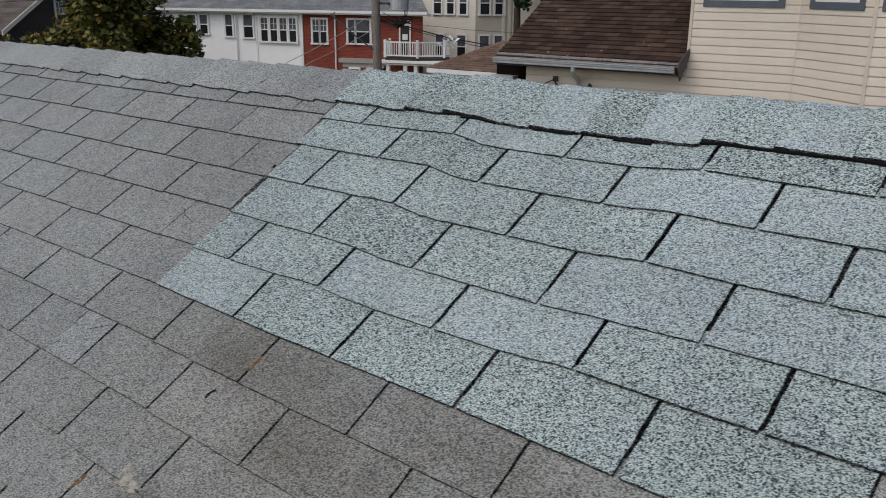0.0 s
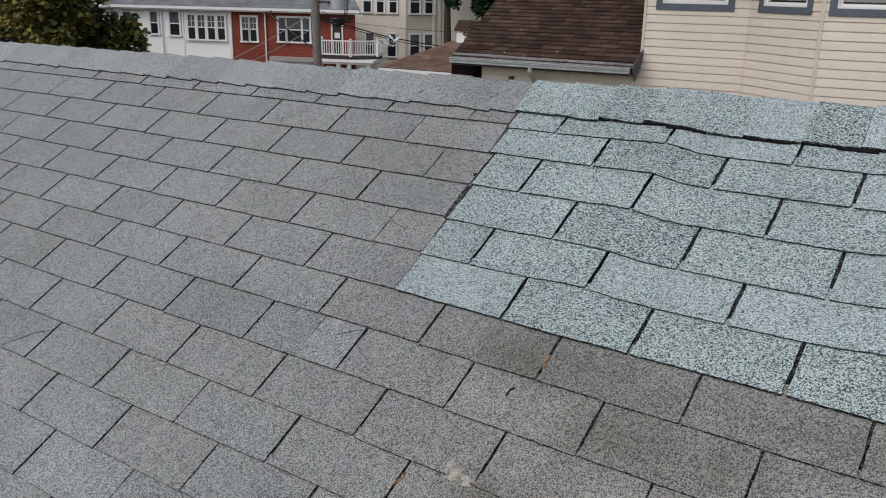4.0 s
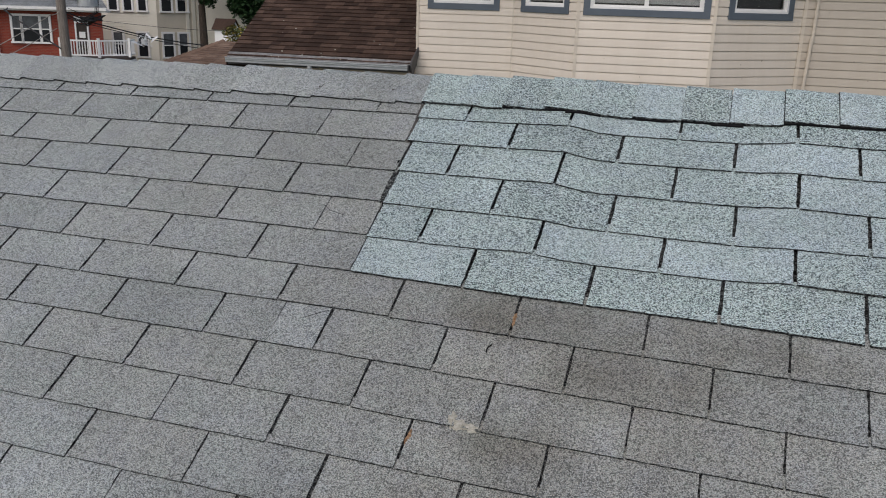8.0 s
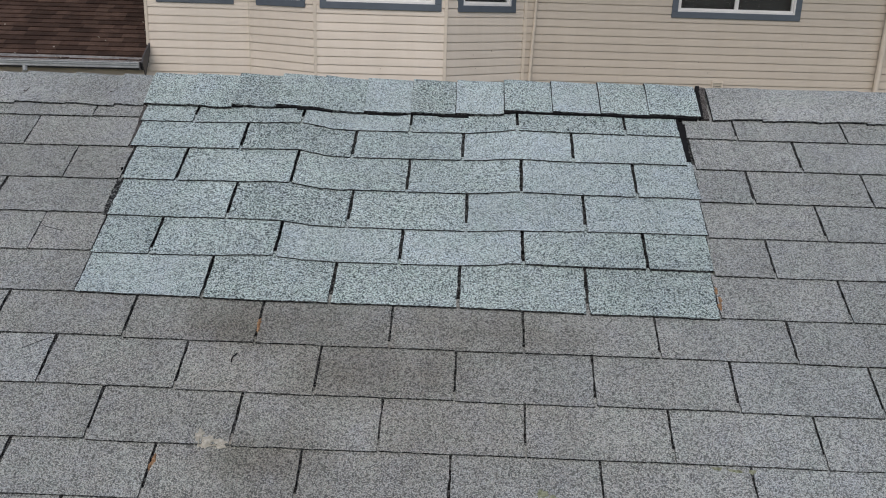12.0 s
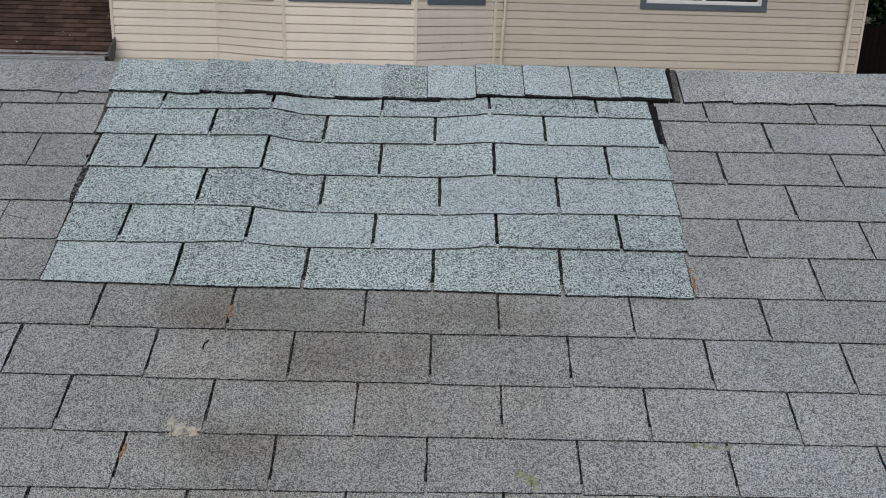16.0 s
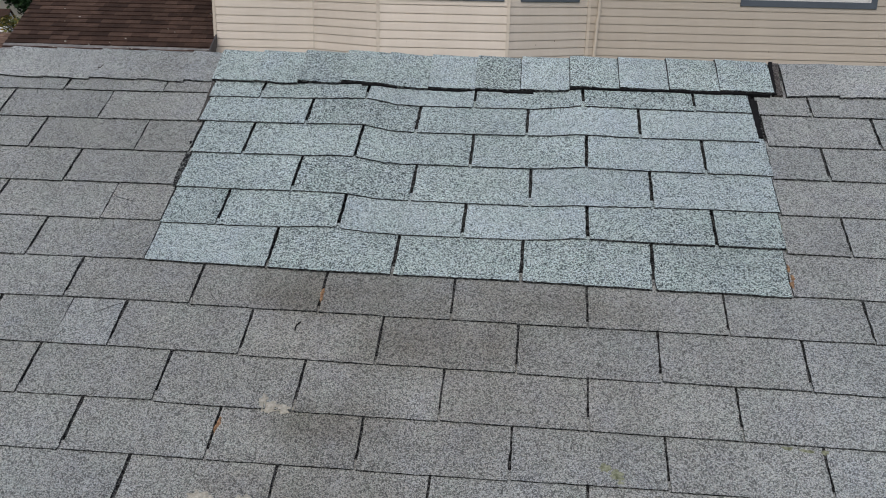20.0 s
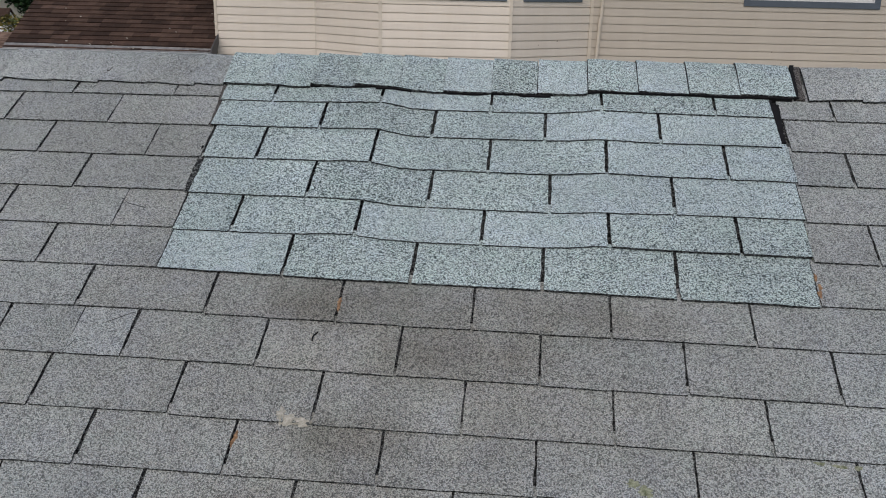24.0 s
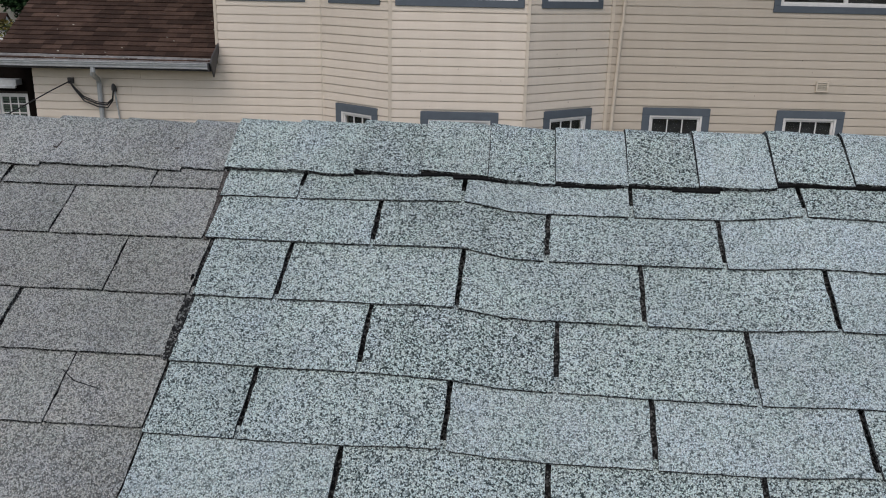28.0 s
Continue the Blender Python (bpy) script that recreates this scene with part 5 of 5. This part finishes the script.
def cap_mesh(name, length, seed, material, base, field=None, at=0.0, reach=0.15, lift=0.003, thick=0.006, notch=0.006):
    """One ridge piece folded over the ridge; its end towards -u lies over its neighbour. Origin on the ridge at its -u end."""
    rnd = random.Random(seed)
    prof = [(-reach, 0.0), (-reach * 0.6, 0.002), (-0.045, 0.0035), (-0.018, 0.002), (0.0, -0.003), (0.014, -0.016), (0.03, -0.042)]
    prof.append((0.03 + 0.11 * c60, -0.042 - 0.11 * s60))
    verts, faces, mats = [], [], []
    steps = 10
    n = len(prof)
    for i in range(steps + 1):
        x = length * i / steps
        for j, (y, h) in enumerate(prof):
            e = (lift * (1 - i / steps) if lift > 0 else -lift * i / steps) * (0.3 + 0.7 * min(1.0, j / 3))
            w = field(at + x, ridge_v(at + x) + y) if field and y < 0.005 else 0.0
            jit = rnd.uniform(-0.0015, 0.0015) - notch * max(0.0, 1 - 1.6 * i / steps) if j == 0 else 0.0
            verts.append((x, y + jit, h + base + e + w))
    for i in range(steps):
        for j in range(n - 1):
            a = i * n + j
            faces.append((a, a + n, a + n + 1, a + 1))
            mats.append(0)
    o = len(verts)
    for i in range(steps + 1):
        p = verts[i * n]
        verts.append((p[0], p[1] + 0.001, p[2] - thick))
    for i in range(steps):
        faces.append((o + i, o + i + 1, (i + 1) * n, i * n))
        mats.append(1)
    for i in (0, steps):
        q = len(verts)
        for j in range(n):
            p = verts[i * n + j]
            verts.append((p[0], p[1] - (thick if j > 4 else 0), p[2] - (thick if j <= 5 else 0)))
        for j in range(n - 1):
            f = (i * n + j, i * n + j + 1, q + j + 1, q + j)
            faces.append(f if i == 0 else f[::-1])
            mats.append(1)
    me = bpy.data.meshes.new(name)
    me.from_pydata(verts, [], faces)
    me.materials.append(material)
    me.materials.append(EDGE)
    me.polygons.foreach_set("material_index", mats)
    return me


caps = [cap_mesh("ridge_cap", 0.165, 40 + i, CAP_OLD, 0.013, lift=0.005, thick=0.007, notch=-0.004) for i in range(6)]
caps_right = [cap_mesh("ridge_cap", 0.158, 50 + i, CAP_OLD, 0.013, lift=-0.006, thick=0.008, notch=0.009) for i in range(6)]
JOINTS = (-0.05, 0.078, 0.213, 0.345, 0.474, 0.603, 0.742, 0.874, 1.016, 1.157, 1.297, 1.439, 1.59)
u = U0
while u < U1 - 0.1:
    if u + 0.14 < -0.06 or u > 1.6:
        ob = new("ridge_cap", cap_mesh("ridge_cap", 0.165, 71, OLD, 0.013, lift=0.005, thick=0.007, notch=-0.005) if -0.4 < u < 0 else (caps if u < 0 else caps_right)[rnd.randrange(6)])
        ob.parent = near_roof
        ob.location = (u, ridge_v(u) + rnd.uniform(-0.001, 0.004), 0.0)
        ob.rotation_euler.z = 0.018 - rnd.uniform(0.01, 0.055)
        u += 0.15
    elif u < -0.06:
        ob = new("ridge_cap", cap_mesh("ridge_cap", -0.05 - u, 77, OLD, 0.013, lift=0.005, thick=0.007, notch=-0.005))
        ob.parent = near_roof
        ob.location = (u, ridge_v(u), 0.0)
        u = -0.06
    else:
        for p, q in zip(JOINTS, JOINTS[1:]):
            skin = FRESH_DARK if p in (0.213, 0.742) else FRESH_LIGHT if p in (0.603, 0.874, 1.157) else FRESH
            end = min(q - (0.001 if p < 0.5 else 0.0019), 1.597)
            ob = new("patch_ridge_cap", cap_mesh("patch_ridge_cap", end - p, 300 + int(p * 50), skin, 0.0155, buckle, p, (0.152 if p < 0.07 else 0.158 if p < 0.4 else 0.164 if p < 0.7 else 0.16 if p < 1 else 0.15) + rnd.uniform(-0.002, 0.002), 0.01 if 0.2 < p < 0.4 else 0.007, 0.009, -0.009 if 0.07 < p < 0.4 else -0.003))
            tagged(ob, "pale blue-grey ridge piece of the repair")
            ob.parent = near_roof
            ob.location = (p, ridge_v(p), 0.0)
            ob.rotation_euler.z = 0.02 + (rnd.uniform(-0.012, 0.008) if p > 0.3 else 0.0)
        u = 1.625
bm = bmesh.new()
# black backing that also paints the shadow gap under the lifted repair caps, ragged along its lower edge, and bare
# strips beside the repair
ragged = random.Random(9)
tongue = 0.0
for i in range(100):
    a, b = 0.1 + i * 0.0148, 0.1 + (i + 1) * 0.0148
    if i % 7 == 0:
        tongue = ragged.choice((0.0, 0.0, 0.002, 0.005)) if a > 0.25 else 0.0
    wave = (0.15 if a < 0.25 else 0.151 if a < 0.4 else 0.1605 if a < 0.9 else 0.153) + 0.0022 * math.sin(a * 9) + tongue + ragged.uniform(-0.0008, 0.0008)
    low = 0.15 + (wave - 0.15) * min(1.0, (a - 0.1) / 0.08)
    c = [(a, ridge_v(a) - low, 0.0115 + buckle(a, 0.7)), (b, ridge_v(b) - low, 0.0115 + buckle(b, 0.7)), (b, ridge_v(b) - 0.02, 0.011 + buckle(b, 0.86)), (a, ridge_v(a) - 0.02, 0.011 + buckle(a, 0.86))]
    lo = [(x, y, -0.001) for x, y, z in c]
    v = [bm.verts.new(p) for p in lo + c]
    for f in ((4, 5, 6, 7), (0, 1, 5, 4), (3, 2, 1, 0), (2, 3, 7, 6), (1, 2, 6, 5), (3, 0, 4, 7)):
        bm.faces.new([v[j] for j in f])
ob = part("ridge_backing", bm, TAR, near_roof, "black tar backing, also the shadow gap under the raised ridge pieces")


def ragged_strip(name, path, wide, top, material, label, seed):
    """A thin bare strip along a line up the slope, its sides nibbled."""
    rg = random.Random(seed)
    bm = bmesh.new()
    rows = []
    for i in range(19):
        f = i / 18 * (len(path) - 1)
        j = min(int(f), len(path) - 2)
        (u, v), (p, q) = path[j], path[j + 1]
        u, v = u + (p - u) * (f - j), v + (q - v) * (f - j)
        a, b = u - rg.uniform(0.0, 0.003), u + wide + rg.uniform(-0.003, 0.002)
        rows.append([bm.verts.new(c) for c in ((a, v, 0.0), (a, v, top), (b, v, top), (b, v, 0.0))])
    for p, q in zip(rows, rows[1:]):
        for i in range(4):
            bm.faces.new((p[i], p[(i + 1) % 4], q[(i + 1) % 4], q[i]))
    bm.faces.new(rows[0][::-1])
    bm.faces.new(rows[-1])
    part(name, bm, material, near_roof, label)


ragged_strip("bare_strip", ((1.516, 0.558), (1.519, 0.64), (1.523, 0.718)), 0.02, 0.0094, TAR, "bare black strip beside the repair", 1)
ragged_strip("bare_strip", ((1.514, 0.7), (1.518, 0.748)), 0.008, 0.0094, TAR, "bare black strip beside the repair", 2)
ragged_strip("bare_strip", ((-0.019, 0.258), (-0.022, 0.3), (-0.023, 0.392)), 0.0145, 0.0092, EDGE, "bare black strip beside the repair", 3)
ragged_strip("bare_strip", ((-0.034, 0.526), (-0.043, 0.66), (-0.047, 0.71)), 0.01, 0.0088, SEALANT, "bare grey-brown strip beside the repair", 4)
ragged_strip("cap_flashing", ((1.594, 0.742), (1.602, 0.895)), 0.02, 0.0135, SEALANT, "bare grey-brown strip at the end of the repair", 5)
ragged_strip("cap_flashing", ((1.588, 0.742), (1.597, 0.898)), 0.009, 0.0165, TAR, "black end of the repair's ridge pieces", 6)


def scrap(name, u, v, su, sv, h, material, label, category, seed, over=0.008):
    """A low crusty growth or scrap with an uneven outline."""
    rnd = random.Random(seed)
    bm = bmesh.new()
    n = 22
    rim = []
    for i in range(n):
        a = 2 * math.pi * i / n
        r = rnd.uniform(0.6, 1.25)
        rim.append((math.cos(a) * r, math.sin(a) * r))
    mid = [bm.verts.new((x * su * 0.6, y * sv * 0.6, over + h * rnd.uniform(0.6, 1.2))) for x, y in rim]
    low = [bm.verts.new((x * su, y * sv, over - 0.001)) for x, y in rim]
    top = bm.verts.new((0, 0, over + h))
    for i in range(n):
        j = (i + 1) % n
        bm.faces.new((low[i], low[j], mid[j], mid[i]))
        bm.faces.new((mid[i], mid[j], top))
    bm.faces.new(low[::-1])
    ob = new(name, mesh_of(name, bm, material))
    ob.matrix_world = ROOF @ Matrix.Translation((u, v, 0))
    tagged(ob, label, category)


LICHEN_LABEL = "pale crusty lichen spot on a grey shingle"
for i, (u, v, su, sv) in enumerate(((0.44, -0.383, 0.02, 0.011), (0.394, -0.37, 0.012, 0.022), (0.415, -0.38, 0.022, 0.014), (0.325, -0.592, 0.026, 0.016), (0.35, -0.6, 0.02, 0.014), (0.412, -0.592, 0.018, 0.014))):
    scrap("lichen", u, v, su, sv, 0.004, LICHEN, LICHEN_LABEL, "lichen", i, 0.0065)
for i, (u, v, su, sv) in enumerate(((1.1, -0.46, 0.014, 0.011), (1.122, -0.474, 0.02, 0.016), (1.13, -0.49, 0.01, 0.008), (-1.752, -0.118, 0.014, 0.024), (-1.768, -0.152, 0.012, 0.018), (-1.74, -0.09, 0.01, 0.016), (-1.571, -0.348, 0.008, 0.008), (-1.535, -0.333, 0.01, 0.006), (-1.448, -0.303, 0.012, 0.008))):
    scrap("moss_spot", u, v, su, sv, 0.0016, MOSS, "dull green moss spot on a grey shingle", "moss", 20 + i, 0.0072)
for i, (u, v, su) in enumerate(((1.455, -0.383, 0.016), (1.49, -0.386, 0.024), (1.525, -0.386, 0.014))):
    scrap("moss_spot", u, v, su, 0.006, 0.002, MOSS, "thin dull green moss along a course of grey shingles", "moss", 80 + i, 0.0035)
for i, (u, v, su, sv) in enumerate(((1.531, 0.2, 0.004, 0.022), (1.534, 0.165, 0.004, 0.02), (1.533, 0.23, 0.003, 0.012))):
    scrap("moss_spot", u, v, su, sv, 0.004, MOSS, "dull green moss along the edge of the repair", "moss", 95 + i, 0.004)
for i, (u, v, su, sv) in enumerate(((0.457, -0.07, 0.0055, 0.015), (0.459, -0.088, 0.004, 0.012), (0.315, -0.428, 0.005, 0.013), (0.312, -0.442, 0.004, 0.01), (1.531, 0.04, 0.005, 0.02), (1.534, 0.062, 0.005, 0.014), (1.529, 0.09, 0.004, 0.012))):
    scrap("leaf_scrap", u, v, su, sv, 0.004, RUST, "orange-brown dry leaf scrap caught in a slot", "leaf", 40 + i, 0.006)
for i, (u, v, su, sv) in enumerate(((-0.8, 0.8, 0.004, 0.006), (-1.02, 0.83, 0.004, 0.005), (-0.026, 0.433, 0.003, 0.008), (-1.864, -0.372, 0.006, 0.008))):
    scrap("tar_chip", u, v, su, sv, 0.004, TAR, "small black chip on a grey shingle", "debris", 60 + i, 0.0075 if v < 0.7 else 0.013)


def crack(points, wide=0.0007):
    """A fine split in a tab: a thin dark bead along it."""
    bm = bmesh.new()
    tube(bm, [(u, v, 0.0078) for u, v in points], wide, 5)
    part("crack", bm, TAR, near_roof, "fine dark crack in a shingle")


crack([(0.419, -0.184), (0.417, -0.176), (0.419, -0.168), (0.426, -0.159)], 0.0017)
crack([(-0.127, -0.262), (-0.122, -0.245), (-0.112, -0.224)])
crack([(-0.062, -0.173), (-0.034, -0.155), (-0.004, -0.138)])
crack([(-0.176, 0.223), (-0.15, 0.205), (-0.105, 0.194)], 0.0008)
crack([(-1.034, -0.54), (-1.022, -0.52), (-0.994, -0.498), (-0.965, -0.468), (-0.916, -0.44)], 0.0009)

# bits of twig and dirt caught on the old ridge
for i, pts in enumerate((((-0.426, 0.753), (-0.417, 0.749), (-0.415, 0.757), (-0.414, 0.769)), ((-0.166, 0.763), (-0.158, 0.764)), ((-0.14, 0.79), (-0.131, 0.798)))):
    bm = bmesh.new()
    tube(bm, [(u, v, 0.0172) for u, v in pts], 0.0019, 6, 0.001)
    ob = new("twig", mesh_of("twig", bm, DARK_WOOD))
    ob.matrix_world = ROOF
    tagged(ob, "short dark twig lying on the ridge shingles", "twig", "twigs on the ridge")
